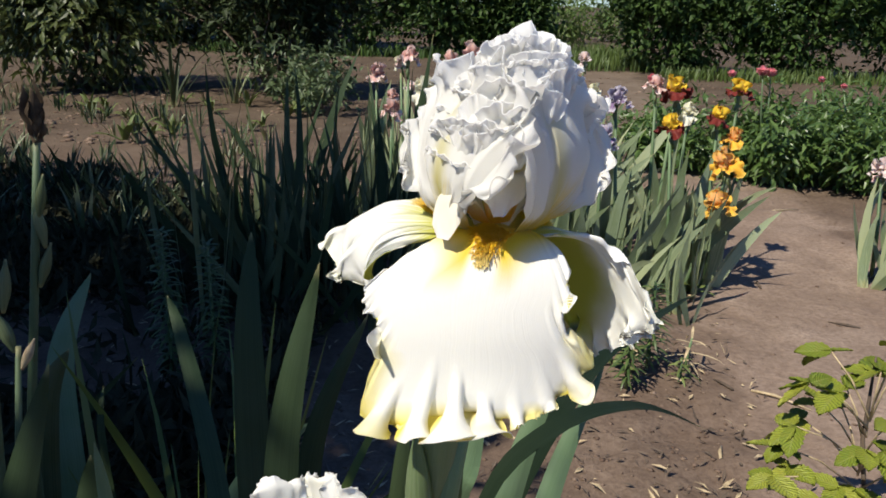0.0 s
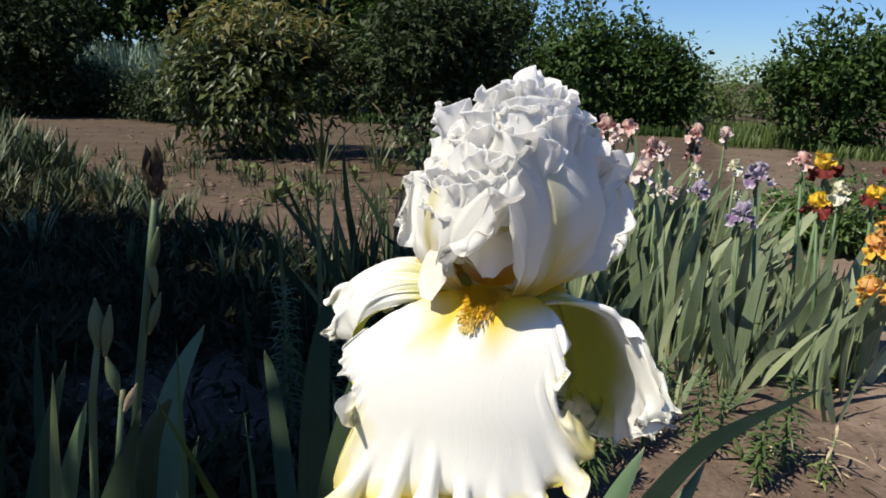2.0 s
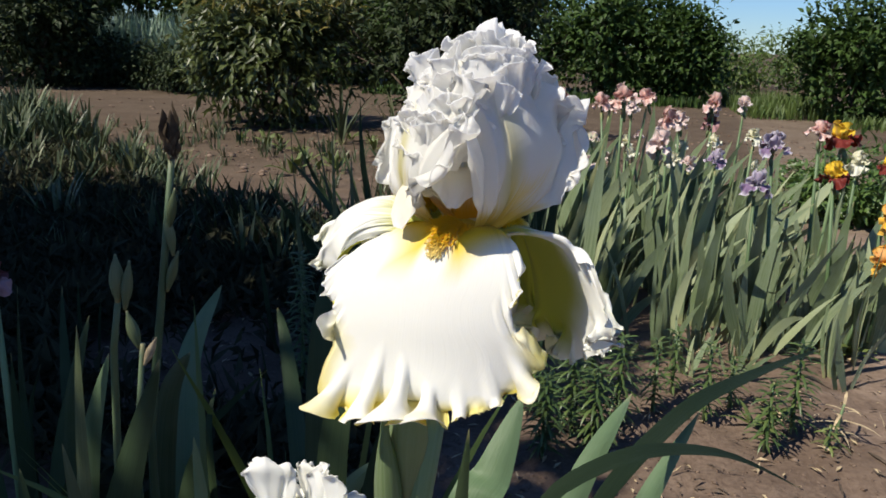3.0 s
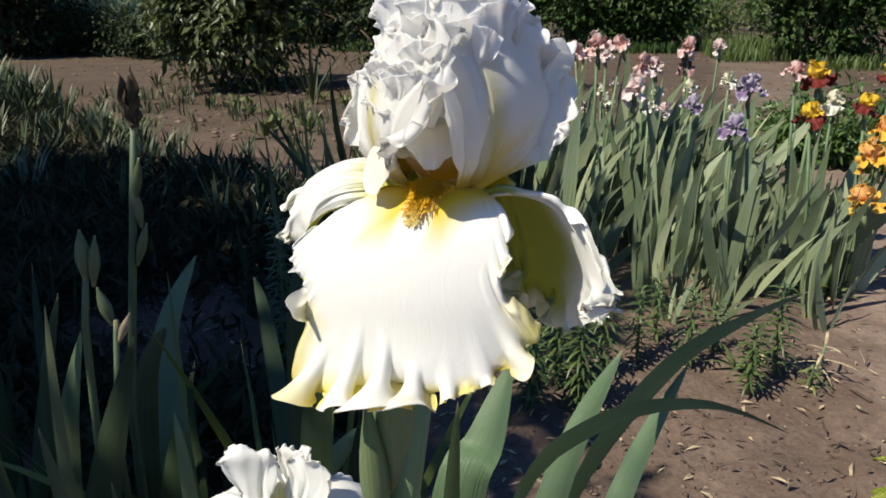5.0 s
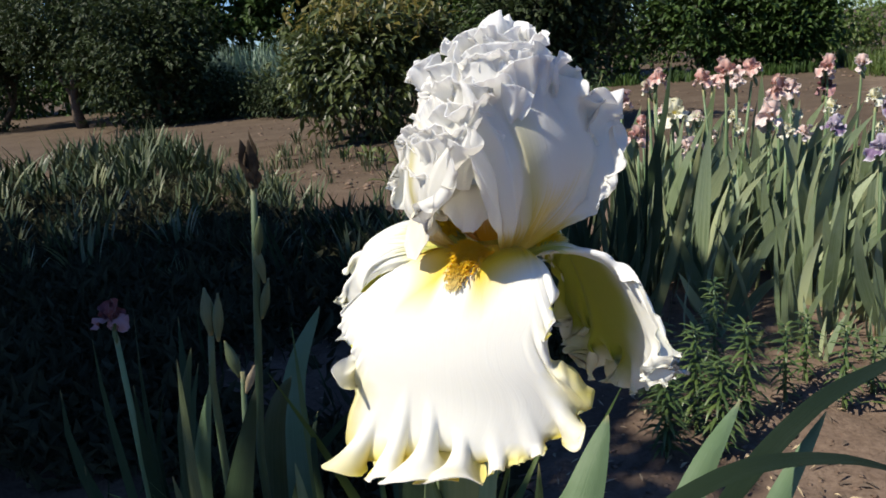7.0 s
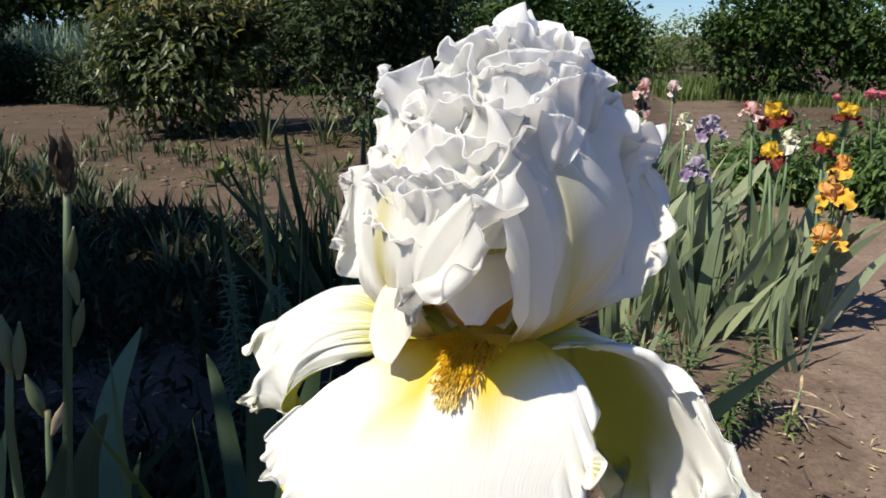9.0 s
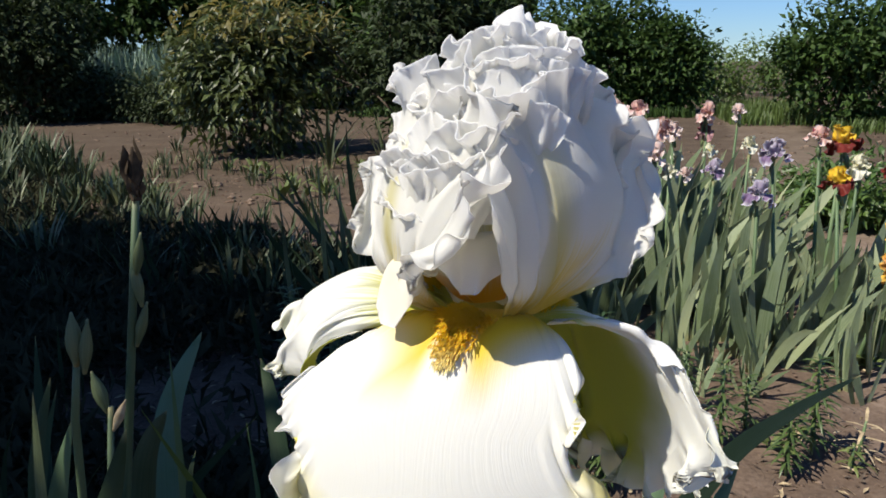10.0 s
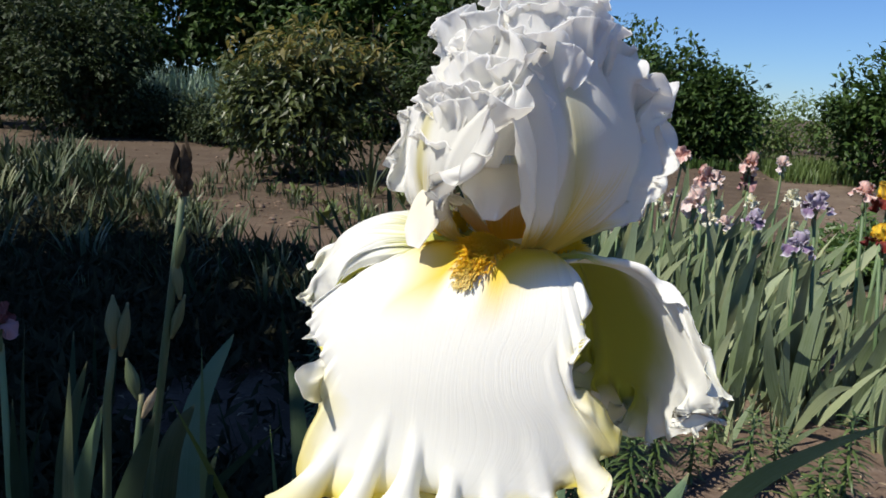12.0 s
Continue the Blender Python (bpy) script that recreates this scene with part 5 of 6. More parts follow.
    # free folds of the standards' margins, tier over tier
    tiers = [(21, 15, 13, (178, 206)), (28, 15, 13, (166, 192, 218, 246)), (35, 14, 13, (178, 204, 230, 258)), (41, 14, 12, (160, 190, 216, 244, 270)), (47, 13, 12, (150, 178, 204, 230, 256, 284)),
             (53, 13, 11, (192, 218, 244, 270, 300, 330, 20, 60, 100, 140)), (59, 13, 10, (205, 240, 275, 310, 350, 40, 90, 140)), (64, 12, 9, (225, 285, 345, 60, 130))]
    for i, (z, long, wide, a) in enumerate((z, long, wide, a) for z, long, wide, angles in tiers for a in angles):
        a, z = a + 7 * math.sin(i * 3.1), z + 2.5 * math.sin(i * 5.3)
        r = 28 * math.sqrt(max(0.05, 1 - ((z - 22) / 45) ** 2)) - 3 - (3 if 130 < a < 215 else 0)
        o = (math.cos(radians(a)), math.sin(radians(a)))
        cx, cy = 1 + 0.13 * z, -1
        tip = 0.34 + 0.22 * math.sin(i * 2.4)
        lean = -0.004 * max(0, z - 30)
        sp = [(f, cx + (r + g * long) * o[0], cy + (r + g * long) * o[1], z + k * long, w * wide, w * wide * (1.0 + 0.25 * math.sin(i * 1.7))) for f, g, k, w in ((0.0, -0.15, -0.35, 0.45), (0.35, 0.08 + lean, 0.15, 0.8), (0.7, 0.16 + 2 * lean, 0.60, 1.1), (1.0, tip + 2 * lean, 0.90, 1.2))]
        part("frill", sheet("frill", [FRILL, FRILL], a, sp, [(-1, 0.66), (-0.6, 0.95), (-0.1, 0.97 + 0.06 * math.sin(i)), (0.6, 0.93), (1, 0.66)], [(1.5, 8, 24, 1), (1.5, 17, 13, 1), (0.8, 34, 6, 1), (0.35, 70, 3, 1)], 100 + i, (22, 20), ns=34, nq=110, fold=0.18), b)
    # style arms with frilled crests over each beard
    for i, (h, sp) in enumerate(((-135, [(0.0, -4, -3, 4, 5, 5), (0.3, -11, -11, 15, 7, 7), (0.65, -17, -18, 17, 8, 8), (0.85, -18, -22, 10, 6, 6), (1.0, -17, -25, 3, 2, 2)]), (-60, [(0.0, 3, -4, 4, 5, 5), (0.3, 5, -13, 19, 10, 9), (0.65, 5, -20, 26, 14, 10), (0.85, 4, -23, 19, 9, 8), (1.0, 3, -25, 12, 3, 2)]), (40, [(0.0, 4, 3, 2, 5, 5), (0.4, 10, 8, 12, 7, 7), (1.0, 18, 14, 10, 7, 7)]), (150, [(0.0, -4, 3, 2, 5, 5), (0.4, -10, 7, 12, 7, 7), (1.0, -20, 12, 10, 7, 7)]))):
        part("style_arm", sheet("style_arm", [STYLE, STYLE], h, sp, level, [(1.8, 18, 9, 1), (0.9, 46, 5, 1)], 31 + i, (40, 60), ns=60, nq=90), b)
    part("beard", hairs("beard", FRONT_FALL, 0.13, 0.262, 0.0047, 1500, 60, 0.78), b, "bright orange-yellow hairy beard")
    part("beard", hairs("beard", RIGHT_FALL, 0.14, 0.30, 0.0040, 500, 61, 0.8), b, "bright orange-yellow hairy beard")
    part("beard", hairs("beard", LEFT_FALL, 0.14, 0.34, 0.0042, 700, 62, 0.9), b, "bright orange-yellow hairy beard")


def lower_bloom(parent, at):
    """A half-opened bloom: level falls and three short crinkled standards, two of them in front."""
    b = tube_part(parent, at, 0.8, "half-open creamy white ruffled iris bloom")
    level = [(-1, 0.80), (-0.5, 0.98), (0, 1.0), (0.5, 0.98), (1, 0.80)]
    for i, a in enumerate((-95, 20, 150)):
        o = (math.cos(radians(a)), math.sin(radians(a)))
        sp = [(f, r * o[0], r * o[1], z, w, w) for f, r, z, w in ((0.0, 6, 0, 6), (0.3, 20, 7, 24), (0.6, 38, 4, 34), (0.85, 50, -8, 34), (1.0, 54, -18, 28))]
        part("fall", sheet("fall", [CREAM, CREAM], a, sp, level, [(5.5, 20, 26, 1), (4.0, 44, 14, 1), (1.4, 95, 6, 1)], 71 + i, (6, 8), ns=70, nq=150, fold=0.2), b)
    for i, (a, x, y, big) in enumerate(((170, -11, -3, 1.0), (5, 13, -4, 1.0), (80, 0, 12, 0.8))):
        o = (math.cos(radians(a)), math.sin(radians(a)))
        sp = [(f, x + r * o[0], y + r * o[1], z * big, w * big, w * big) for f, r, z, w in ((0.0, -2, 0, 5), (0.3, 4, 12, 9), (0.6, 7, 26, 14), (0.85, 7, 37, 15), (1.0, 11, 42, 12))]
        part("standard", sheet("standard", [CREAM, CREAM], a - 60 if i == 0 else a - 120 if i == 1 else a, sp, level, [(3.2, 12, 20, 1), (2.2, 30, 10, 1), (0.8, 70, 5, 1)], 75 + i, (30, 34), ns=70, nq=150, fold=0.2, roll=(10, 50)), b)
    part("beard", hairs("beard", [(0.0, 0, -4, 2), (0.5, -1, -20, 6), (1.0, -2, -38, 4)], 0.3, 0.6, 0.003, 220, 80, 0.6), b, "yellow hairy beard")


iris_white = thing("white_iris", 0.06, 0.52, 0.0, "tall white ruffled iris in full bloom with green leaves", "iris")
O = Vector((0.06, 0.52, 0.0))
big_bloom(iris_white, HEART - O)
sh = Shell()
sh.tube([(0, 0, -0.02), (0.0, -0.05, 0.35), (0.0, -0.11, 0.62), (0.012, -0.145, 0.80), (0.022, -0.146, 0.868)], [0.011, 0.010, 0.0085, 0.007, 0.006], 10)
part("stem", sh.done("white_iris_stem", STEM), iris_white)


def spathe(at, way, length, width, parent, mat=None, label="green papery spathe"):
    """A swollen sheath that tapers to both ends."""
    sh = Shell()
    way = Vector(way).normalized()
    n = 9
    sh.tube([Vector(at) + way * (length * i / n) for i in range(n + 1)], [max(0.0012, width * 0.5 * (0.30 + 0.70 * min(1, 2.6 * i / n)) * (1 - max(0.0, (i / n - 0.45) / 0.55) ** 1.8)) for i in range(n + 1)], 10)
    part("spathe", sh.done("spathe", mat or SPATHE), parent, label)


spathe(Vector((0.070, 0.372, 0.815)) - O, (0.06, 0.0, 1), 0.080, 0.019, iris_white)
spathe(Vector((0.066, 0.366, 0.792)) - O, (-0.04, -0.06, 1), 0.070, 0.012, iris_white)
spathe(Vector((0.075, 0.380, 0.730)) - O, (0.0, -0.03, 1), 0.105, 0.015, iris_white)


def near_leaf(parent, pts, width, mat, label="", flip=0.0, n=26, fold=0.18):
    """A broad sword leaf along a smooth line through a few points, its face turned by flip degrees from the line's plane."""
    pts = [Vector(p) for p in pts]

    def at(u):
        x = u * (len(pts) - 1)
        i = min(len(pts) - 2, int(x))
        f = x - i
        p0, p1, p2, p3 = pts[max(0, i - 1)], pts[i], pts[i + 1], pts[min(len(pts) - 1, i + 2)]
        return 0.5 * ((2 * p1) + (p2 - p0) * f + (2 * p0 - 5 * p1 + 4 * p2 - p3) * f * f + (3 * p1 - p0 - 3 * p2 + p3) * f ** 3)

    sh = Shell()
    s0 = 0
    for i in range(n + 1):
        u = i / n
        p, d = at(u), (at(min(1, u + 0.02)) - at(max(0, u - 0.02))).normalized()
        side = Vector((math.cos(radians(flip)), math.sin(radians(flip)), 0))
        side = (side - d * side.dot(d)).normalized()
        nrm = side.cross(d)
        w = 0.5 * width * (0.75 + 0.25 * min(1, u / 0.35)) * (1 - max(0.0, (u - 0.35) / 0.65) ** 2.4)
        w = max(w, width * 0.01)
        ring = [(-1, 0), (-0.55, fold * 0.45 + 0.03), (0, fold + 0.05), (0.55, fold * 0.45 + 0.03), (1, 0), (1, 0), (0.55, fold * 0.45 - 0.03), (0, fold - 0.05), (-0.55, fold * 0.45 - 0.03), (-1, 0)]
        for a, b in ring:
            sh.v.append(p + side * (a * w) + nrm * (b * w))
            sh.uv.append((0.5 + 0.5 * a, u))
    for i in range(n):
        for k in (0, 1, 2, 3, 5, 6, 7, 8):
            a, b = 10 * i + k, 10 * i + k + 1
            sh.f.append((a, b, b + 10, a + 10))
            sh.m.append(0)
    part("leaf", sh.done("broad_leaf", mat), parent, label)


def rel(*pts):
    return [Vector(p) - O for p in pts]


near_leaf(iris_white, rel((0.05, 0.52, 0.0), (0.05, 0.51, 0.40), (0.072, 0.50, 0.70), (0.088, 0.52, 0.75), (0.100, 0.55, 0.790)), 0.034, BLADE_NEAR, "light green upright sword leaf", 15)
near_leaf(iris_white, rel((0.06, 0.56, 0.0), (0.08, 0.58, 0.40), (0.128, 0.62, 0.65), (0.175, 0.70, 0.733)), 0.030, BLADE_NEAR, "light green upright sword leaf", 20)
near_leaf(iris_white, rel((0.08, 0.56, 0.0), (0.09, 0.58, 0.45), (0.14, 0.68, 0.60), (0.23, 0.86, 0.642), (0.33, 1.02, 0.635), (0.45, 1.20, 0.612)), 0.027, BLADE_DEEP_SHADE, "arching sword leaf in shadow-darkened green", 90)
near_leaf(iris_white, rel((0.07, 0.54, 0.0), (0.075, 0.54, 0.45), (0.10, 0.57, 0.66), (0.16, 0.62, 0.712), (0.25, 0.71, 0.685), (0.343, 0.80, 0.612)), 0.022, BLADE_DEEP_SHADE, "leaf bent right over in shadow-darkened green", 100)
near_leaf(iris_white, rel((0.10, 0.62, 0.0), (0.13, 0.68, 0.35), (0.19, 0.80, 0.53), (0.256, 0.90, 0.630)), 0.032, BLADE_NEAR, "light green sword leaf", 20)
near_leaf(iris_white, rel((0.09, 0.54, 0.0), (0.10, 0.54, 0.40), (0.115, 0.56, 0.60), (0.14, 0.59, 0.665)), 0.026, SPATHE, "short yellowing leaf", 30)
near_leaf(iris_white, rel((0.02, 0.56, 0.0), (0.03, 0.50, 0.45), (0.046, 0.46, 0.70), (0.055, 0.45, 0.83)), 0.018, BLADE_SHADED, "sword leaf beside the stem in shade-darkened green", 0)
near_leaf(iris_white, rel((0.08, 0.50, 0.0), (0.075, 0.47, 0.45), (0.078, 0.45, 0.70), (0.085, 0.44, 0.82)), 0.014, BLADE_SHADED, "green sword leaf beside the stem", 10)
near_leaf(iris_white, rel((-0.04, 0.66, 0.0), (-0.085, 0.67, 0.45), (-0.094, 0.68, 0.72), (-0.100, 0.73, 0.83)), 0.034, BLADE_SHADED, "broad upright leaf in shade-darkened green", -8)
near_leaf(iris_white, rel((-0.02, 0.62, 0.0), (-0.05, 0.60, 0.45), (-0.045, 0.58, 0.70), (-0.014, 0.58, 0.855)), 0.032, BLADE_SHADED, "broad upright leaf in shade-darkened green", -10)
near_leaf(iris_white, rel((-0.02, 0.68, 0.0), (-0.06, 0.70, 0.40), (-0.05, 0.72, 0.62), (0.0, 0.75, 0.748)), 0.028, BLADE_SHADED, "narrow leaf in shade-darkened green", 20)
near_leaf(iris_white, rel((-0.06, 0.68, 0.0), (-0.13, 0.74, 0.35), (-0.19, 0.85, 0.52), (-0.26, 0.97, 0.62), (-0.285, 1.0, 0.66)), 0.024, BLADE_SHADED, "narrow leaf in shade-darkened green", 30)

# the second, lower bloom on its own stalk
iris_low = thing("white_iris", 0.0, 0.47, 0.0, "lower white iris bloom half open below the tall one", "iris")
lower_bloom(iris_low, Vector((0.016, -0.088, 0.788)))
sh = Shell()
sh.tube([(0, 0, -0.02), (0.005, -0.03, 0.4), (0.012, -0.085, 0.75)], [0.009, 0.008, 0.006], 10)
part("stem", sh.done("white_iris_stem", STEM), iris_low)

# ---- the budding iris in the shade ----
GRASS_BLADES = iris_leaf_meshes(GRASS, 12, [(0.52, 0.015), (0.60, 0.016), (0.44, 0.013)])
B = Vector((-0.46, 0.98, 0.0))
budding = thing("budding_iris", B.x, B.y, 0.0, "budding iris with withered top bud among shade-darkened leaves", "iris")


def relb(*pts):
    return [Vector(p) - B for p in pts]


def stalk(points, r, parent):
    sh = Shell()
    sh.tube(points, [r * (1 - 0.45 * i / (len(points) - 1)) for i in range(len(points))], 8)
    part("stem", sh.done("bud_stem", STEM_SHADED), parent)


stalk(relb((-0.47, 0.96, -0.02), (-0.457, 0.95, 0.476), (-0.42, 0.95, 0.72), (-0.398, 0.95, 0.87)), 0.007, budding)
rng = random.Random(43)
spathe(relb((-0.398, 0.95, 0.862))[0], (0.02, 0, 1), 0.060, 0.016, budding, BROWN_BUD, "withered brown top bud")
for k in range(9):
    a = k * 2.4
    shell = Shell()
    shell.blade(relb((-0.398 + 0.003 * math.cos(a), 0.95 + 0.003 * math.sin(a), 0.858 + 0.0025 * k))[0], (0.12 * math.cos(a), 0.12 * math.sin(a), 1), (-math.sin(a), math.cos(a), 0), rng.uniform(0.034, 0.060), rng.uniform(0.011, 0.018), rng.uniform(-0.2, 0.4), rng.uniform(-1.2, 1.2), 8, 0.5, 0.25)
    part("withered_petal", shell.done("withered_petal", BROWN_BUD), budding)
spathe(relb((-0.405, 0.95, 0.735))[0], (-0.12, 0, 1), 0.058, 0.014, budding, BUD, "closed green bud")
spathe(relb((-0.418, 0.95, 0.685))[0], (0.35, 0, 1), 0.060, 0.013, budding, BUD, "closed green bud")
spathe(relb((-0.408, 0.948, 0.77))[0], (0.22, 0, 1), 0.056, 0.012, budding, BUD, "closed green bud")
stalk(relb((-0.45, 0.90, -0.02), (-0.44, 0.85, 0.45), (-0.40, 0.81, 0.66), (-0.381, 0.80, 0.73)), 0.006, budding)
spathe(relb((-0.382, 0.80, 0.722))[0], (0.02, 0, 1), 0.056, 0.017, budding, BUD, "closed green bud with dry tip")
spathe(relb((-0.374, 0.80, 0.715))[0], (0.18, 0, 1), 0.058, 0.013, budding, BUD, "closed green bud")
stalk(relb((-0.46, 0.93, -0.02), (-0.455, 0.91, 0.45), (-0.425, 0.90, 0.63)), 0.006, budding)
spathe(relb((-0.43, 0.90, 0.622))[0], (-0.3, 0, 1), 0.052, 0.016, budding, BUD, "closed green bud")
spathe(relb((-0.425, 0.90, 0.60))[0], (0.5, 0, 1), 0.045, 0.011, budding, DRY, "small dry bud sheath")
for pts, w, f, mat in [
    (((-0.44, 1.0, 0.0), (-0.47, 1.05, 0.30), (-0.50, 1.12, 0.50), (-0.479, 1.2, 0.612)), 0.046, 25, BLADE_NEAR),
    (((-0.46, 0.98, 0.0), (-0.47, 0.98, 0.30), (-0.455, 0.99, 0.50), (-0.42, 1.0, 0.58)), 0.040, 10, BLADE_MID),
    (((-0.44, 0.86, 0.0), (-0.44, 0.82, 0.28), (-0.40, 0.80, 0.46), (-0.335, 0.80, 0.66)), 0.050, 12, BLADE_SHADED),
    (((-0.47, 0.88, 0.0), (-0.48, 0.84, 0.30), (-0.465, 0.82, 0.50), (-0.455, 0.82, 0.68)), 0.022, 0, BLADE_MID),
    (((-0.42, 0.84, 0.0), (-0.42, 0.78, 0.26), (-0.42, 0.76, 0.42), (-0.44, 0.76, 0.56)), 0.026, 20, BLADE_MID),
    (((-0.38, 0.84, 0.0), (-0.36, 0.78, 0.24), (-0.35, 0.76, 0.38), (-0.36, 0.76, 0.50)), 0.030, -10, BLADE_MID),
    (((-0.52, 0.95, 0.0), (-0.56, 0.92, 0.30), (-0.54, 0.90, 0.52), (-0.50, 0.90, 0.66)), 0.034, -10, BLADE_SHADED),
    (((-0.50, 0.92, 0.0), (-0.50, 0.86, 0.30), (-0.47, 0.84, 0.50), (-0.43, 0.84, 0.64)), 0.036, 0, BLADE_NEAR),
    (((-0.40, 0.92, 0.0), (-0.38, 0.88, 0.28), (-0.35, 0.86, 0.42), (-0.33, 0.85, 0.52)), 0.042, 0, BLADE_SHADED),
    (((-0.50, 0.90, 0.0), (-0.52, 0.84, 0.25), (-0.53, 0.80, 0.40), (-0.54, 0.80, 0.49)), 0.044, -15, BLADE_SHADED),
    (((-0.34, 0.88, 0.0), (-0.30, 0.82, 0.30), (-0.292, 0.80, 0.48), (-0.298, 0.80, 0.57)), 0.022, 5, SPATHE),
    (((-0.30, 0.95, 0.0), (-0.24, 0.95, 0.25), (-0.18, 0.98, 0.40), (-0.10, 1.02, 0.48)), 0.026, 40, BLADE_NEAR),
    (((-0.30, 0.98, 0.0), (-0.26, 1.02, 0.25), (-0.21, 1.08, 0.36), (-0.12, 1.16, 0.40)), 0.026, 40, BLADE_NEAR),
    (((-0.32, 0.90, 0.0), (-0.33, 0.90, 0.30), (-0.35, 0.92, 0.50), (-0.36, 0.96, 0.55)), 0.012, 0, BLADE_SHADED),
]:
    near_leaf(budding, relb(*pts), w, mat, "", f)

# fresh grass between the stalks, where the sun reaches the ground
rng = random.Random(41)
for i in range(9):
    x, y = rng.uniform(-0.34, -0.10), rng.uniform(0.86, 1.12)
    w = thing("grass_tuft", x, y, soil_height(x, y), "fresh green grass tuft between the iris stalks", "grass", "grass between the irises", "", rng.uniform(0, 360))
    for k in range(7):
        part("blade", rng.choice(GRASS_BLADES), w, "", pose(rng.uniform(-0.02, 0.02), rng.uniform(-0.02, 0.02), -0.005, rng.uniform(-20, 20), rng.uniform(10, 45), 51 * k + rng.uniform(-20, 20)) @ Matrix.Scale(rng.uniform(0.7, 1.15), 4))

iris(-0.95, 1.22, 400, 8, 0.9, [("maroon", 0.59, 0.0, 0.0, 0.55)], "shaded iris with one dull maroon bloom", SHADE_LEAVES, "irises in the shade")
iris(-0.80, 1.05, 401, 8, 0.8, [], "iris clump of sword leaves in shade-darkened green", SHADE_LEAVES, "irises in the shade")


# ---- raspberry cane at the path's edge ----
def raspberry_material():
    """Thin yellow-green leaves with sunken darker side veins."""
    n = Nodes("raspberry_leaf")
    uv = n.split(n.coords("UV"))
    side = n.math("ABSOLUTE", n.math("SUBTRACT", uv[0], 0.5))
    veins = n.math("SINE", n.math("MULTIPLY", n.math("SUBTRACT", uv[1], n.math("MULTIPLY", side, 0.55)), 62.0))
    i = n.add("ShaderNodeObjectInfo").outputs["Random"]
    c = n.ramp(i, [(0.0, (0.20, 0.27, 0.030)), (0.5, (0.34, 0.40, 0.050)), (1.0, (0.48, 0.50, 0.08))])
    c = n.mix(n.ramp(veins, [(0.55, (0, 0, 0)), (1.0, (0.75, 0.75, 0.75))]), c, (0.09, 0.14, 0.018))
    c = n.mix(n.ramp(side, [(0.0, (0.8, 0.8, 0.8)), (0.05, (0, 0, 0))]), c, (0.34, 0.38, 0.10))
    c = n.mix(n.ramp(n.noise(60, 3, 0.6, n.coords("Object")), [(0.45, (0, 0, 0)), (0.75, (0.4, 0.4, 0.4))]), c, (0.30, 0.27, 0.04))
    n.base(c, 0.5, 0.4)
    n.bump(veins, 0.5, 0.002)
    n.thin(c, 0.4)
    return n.mat


RASP = raspberry_material()


def leaflet(length, width):
    """A toothed leaflet with pleated side veins, lying along +x."""
    sh = Shell()
    n, m = 14, 6
    for i in range(n + 1):
        u = i / n
        w = 0.5 * width * (math.sin(math.pi * min(1, u ** 0.75)) ** 0.75 + 0.02) * (1 + 0.09 * (1 if i % 2 else -1))
        for j in range(m + 1):
            v = -1 + 2 * j / m
            z = 0.10 * width * v * v - 0.12 * length * u * u + 0.022 * width * math.sin(20 * (u - 0.35 * abs(v)) * math.pi / 2.2) * min(1, abs(v) * 3)
            sh.v.append((length * u, w * v, z))
            sh.uv.append((j / m, u))
    for i in range(n):
        for j in range(m):
            a = i * (m + 1) + j
            sh.f.append((a, a + m + 1, a + m + 2, a + 1))
            sh.m.append(0)
    k = len(sh.v)
    sh.v += [(x, y, z - 0.0006) for x, y, z in sh.v]
    sh.uv += sh.uv[:k]
    sh.f += [tuple(k + i for i in reversed(f)) for f in sh.f]
    sh.m += [0] * (len(sh.f) - len(sh.m))
    return sh.done("leaflet", RASP)


LEAFLETS = [leaflet(0.075, 0.045), leaflet(0.062, 0.040), leaflet(0.05, 0.03)]
Q = Vector((0.88, 1.33, 0.0))
cane = thing("raspberry_cane", Q.x, Q.y, soil_height(Q.x, Q.y), "raspberry cane with fresh yellow-green toothed leaves", "raspberry")
rng = random.Random(9)
nodes = [(0.618, 1.20, 0.30, 200), (0.68, 1.28, 0.35, 170), (0.75, 1.30, 0.405, 150), (0.79, 1.25, 0.325, 250), (0.83, 1.32, 0.44, 60), (0.84, 1.28, 0.36, 300), (0.80, 1.36, 0.385, 120), (0.74, 1.22, 0.27, 220), (0.87, 1.24, 0.29, 280), (0.88, 1.36, 0.47, 20), (0.70, 1.16, 0.24, 190), (0.80, 1.18, 0.22, 250), (0.86, 1.16, 0.24, 320), (0.78, 1.40, 0.44, 100), (0.72, 1.34, 0.33, 160)]
nodes += [(x + rng.uniform(-0.05, 0.05), y + rng.uniform(-0.05, 0.05), max(0.14, z + rng.uniform(-0.09, 0.03)), a + rng.uniform(-60, 60)) for x, y, z, a in nodes if x > 0.63]
stemsh = Shell()
stemsh.tube([(0, 0, -0.02), (-0.03, -0.02, 0.16), (-0.05, 0.0, 0.30), (-0.04, 0.03, 0.45)], [0.005, 0.0045, 0.004, 0.002], 7)
part("stem", stemsh.done("cane_stem", BARK), cane)
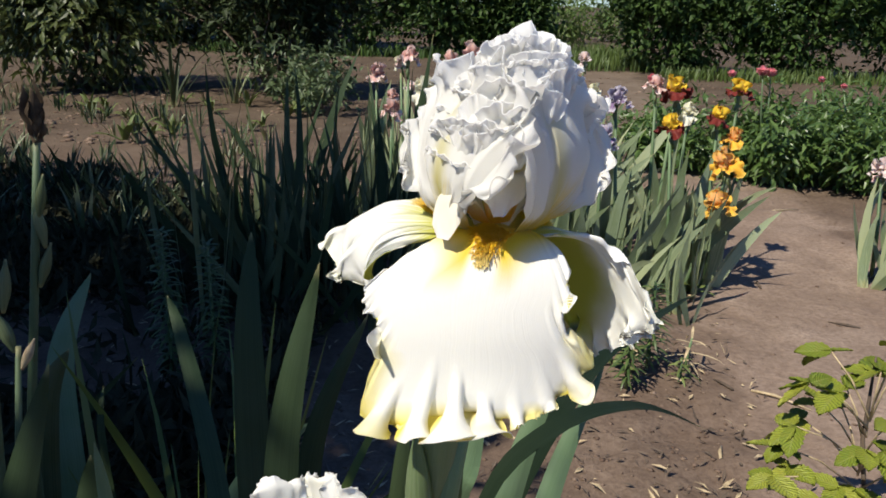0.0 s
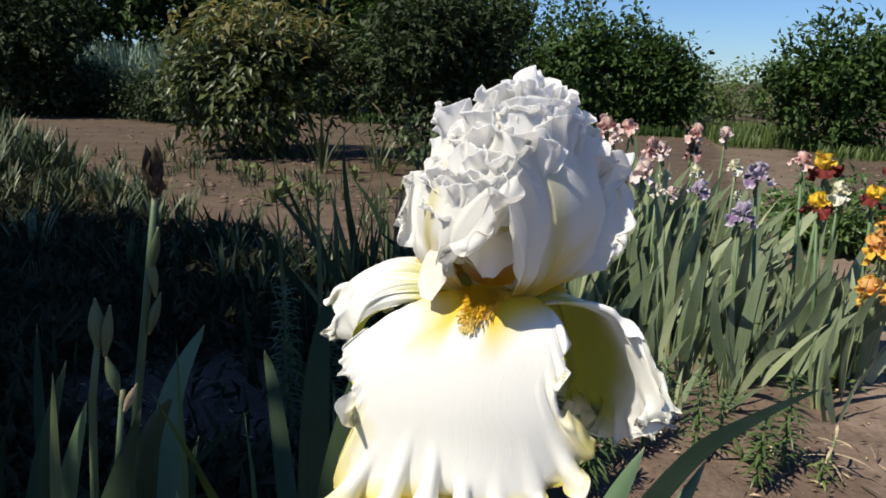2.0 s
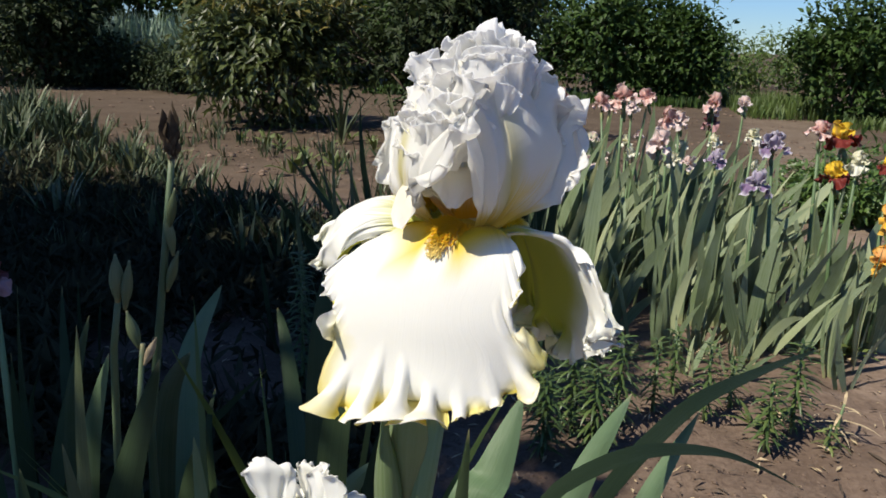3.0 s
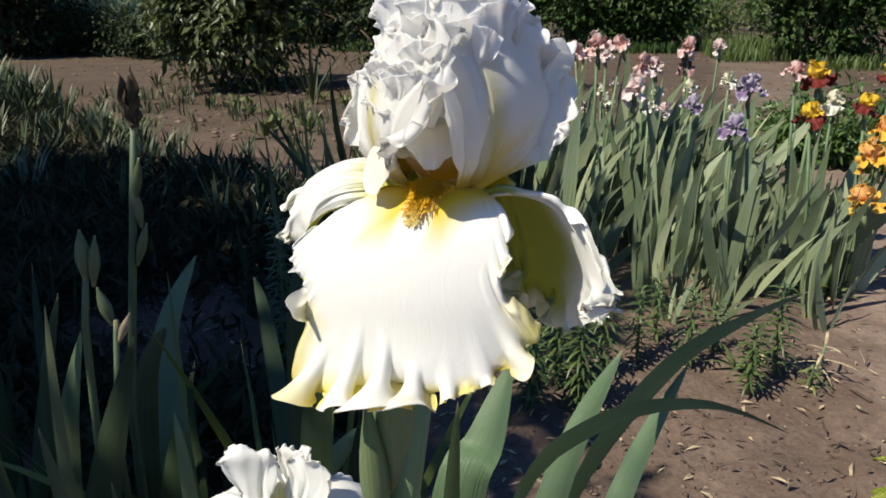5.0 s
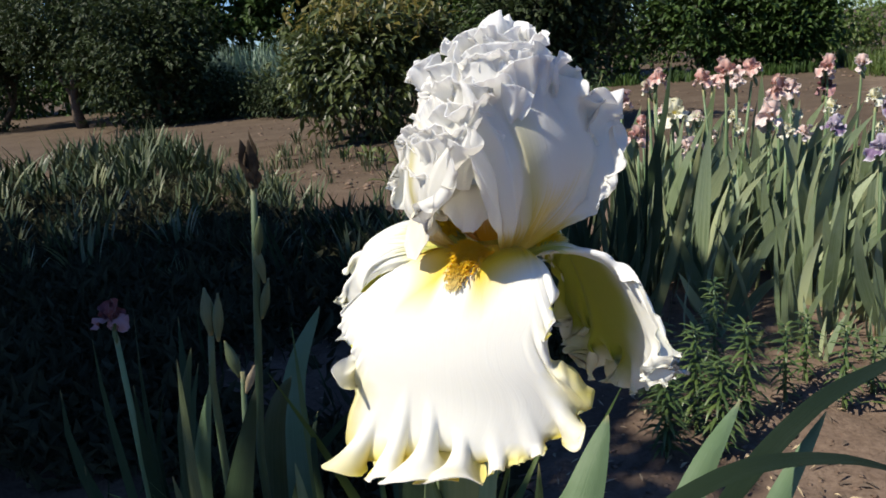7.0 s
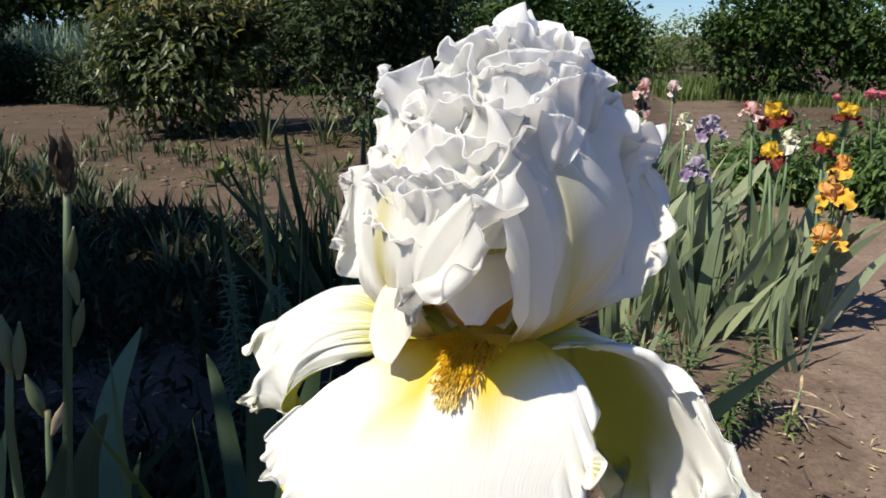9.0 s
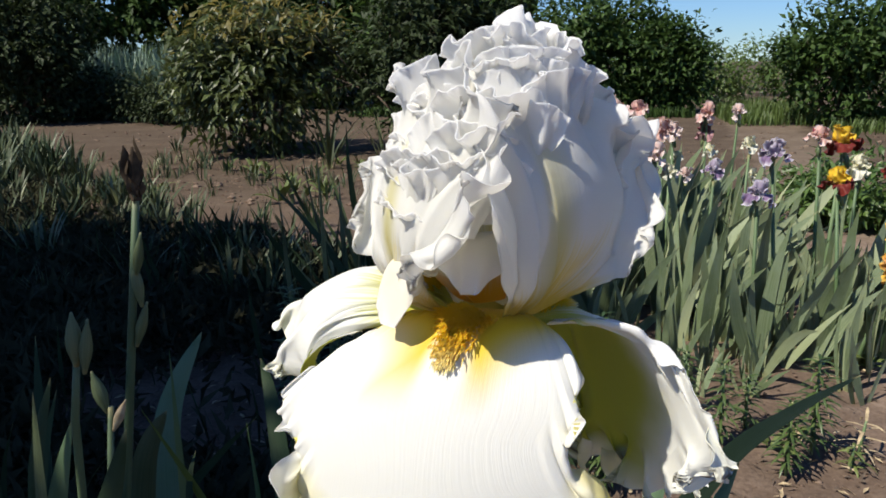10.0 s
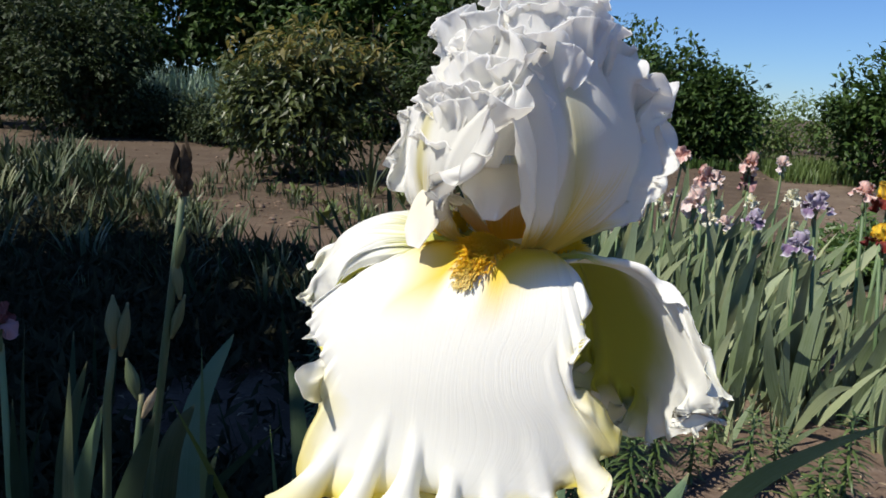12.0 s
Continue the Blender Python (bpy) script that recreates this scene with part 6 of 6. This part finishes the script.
for x, y, z, a in nodes:
    tip = Vector((x, y, z)) - Q
    root = Vector((-0.045, 0.0, max(0.1, z - 0.10)))
    ps = Shell()
    ps.tube([root, root.lerp(tip, 0.5) + Vector((0, 0, 0.012)), tip], [0.0022, 0.0018, 0.0014], 5)
    leafstalk = part("leaf", ps.done("leaf_stalk", DRY), cane)
    for k, (da, mi) in enumerate(((0, 0), (75, 1), (-75, 1))):
        part("leaflet", LEAFLETS[mi], leafstalk, "", Matrix.Translation(tip) @ pose(0, 0, 0, rng.uniform(-25, 25), rng.uniform(-15, 40), a + da + rng.uniform(-12, 12)) @ Matrix.Scale(rng.uniform(0.7, 1.1), 4))

# ---- a pale shed glimpsed behind the trees ----
def box(sh, lo, hi, mat=0):
    s = len(sh.v)
    sh.v += [Vector((x, y, z)) for z in (lo[2], hi[2]) for y in (lo[1], hi[1]) for x in (lo[0], hi[0])]
    sh.uv += [(0, 0)] * 8
    sh.f += [tuple(s + i for i in f) for f in ((0, 2, 3, 1), (4, 5, 7, 6), (0, 1, 5, 4), (1, 3, 7, 5), (3, 2, 6, 7), (2, 0, 4, 6))]
    sh.m += [mat] * 6


shed = thing("shed", -20.5, 23.0, 0, "pale grey garden shed behind the trees", "shed")
sh = Shell()
box(sh, (-1.6, -1.2, 0), (1.6, 1.2, 2.5))
part("wall", sh.done("shed_wall", plain_material("shed_boards", (0.42, 0.42, 0.42), 0.8, 6, 0.15)), shed)
sh = Shell()
s = len(sh.v)
sh.v += [Vector(p) for p in ((-1.8, -1.4, 2.4), (1.8, -1.4, 2.4), (1.8, 1.4, 2.4), (-1.8, 1.4, 2.4), (-1.8, 0, 3.2), (1.8, 0, 3.2))]
sh.uv += [(0, 0)] * 6
sh.f += [(0, 1, 5, 4), (2, 3, 4, 5), (1, 2, 5), (3, 0, 4), (3, 2, 1, 0)]
sh.m += [0] * 5
part("roof", sh.done("shed_roof", plain_material("shed_roofing", (0.35, 0.35, 0.36), 0.7, 5, 0.2)), shed, "", None)
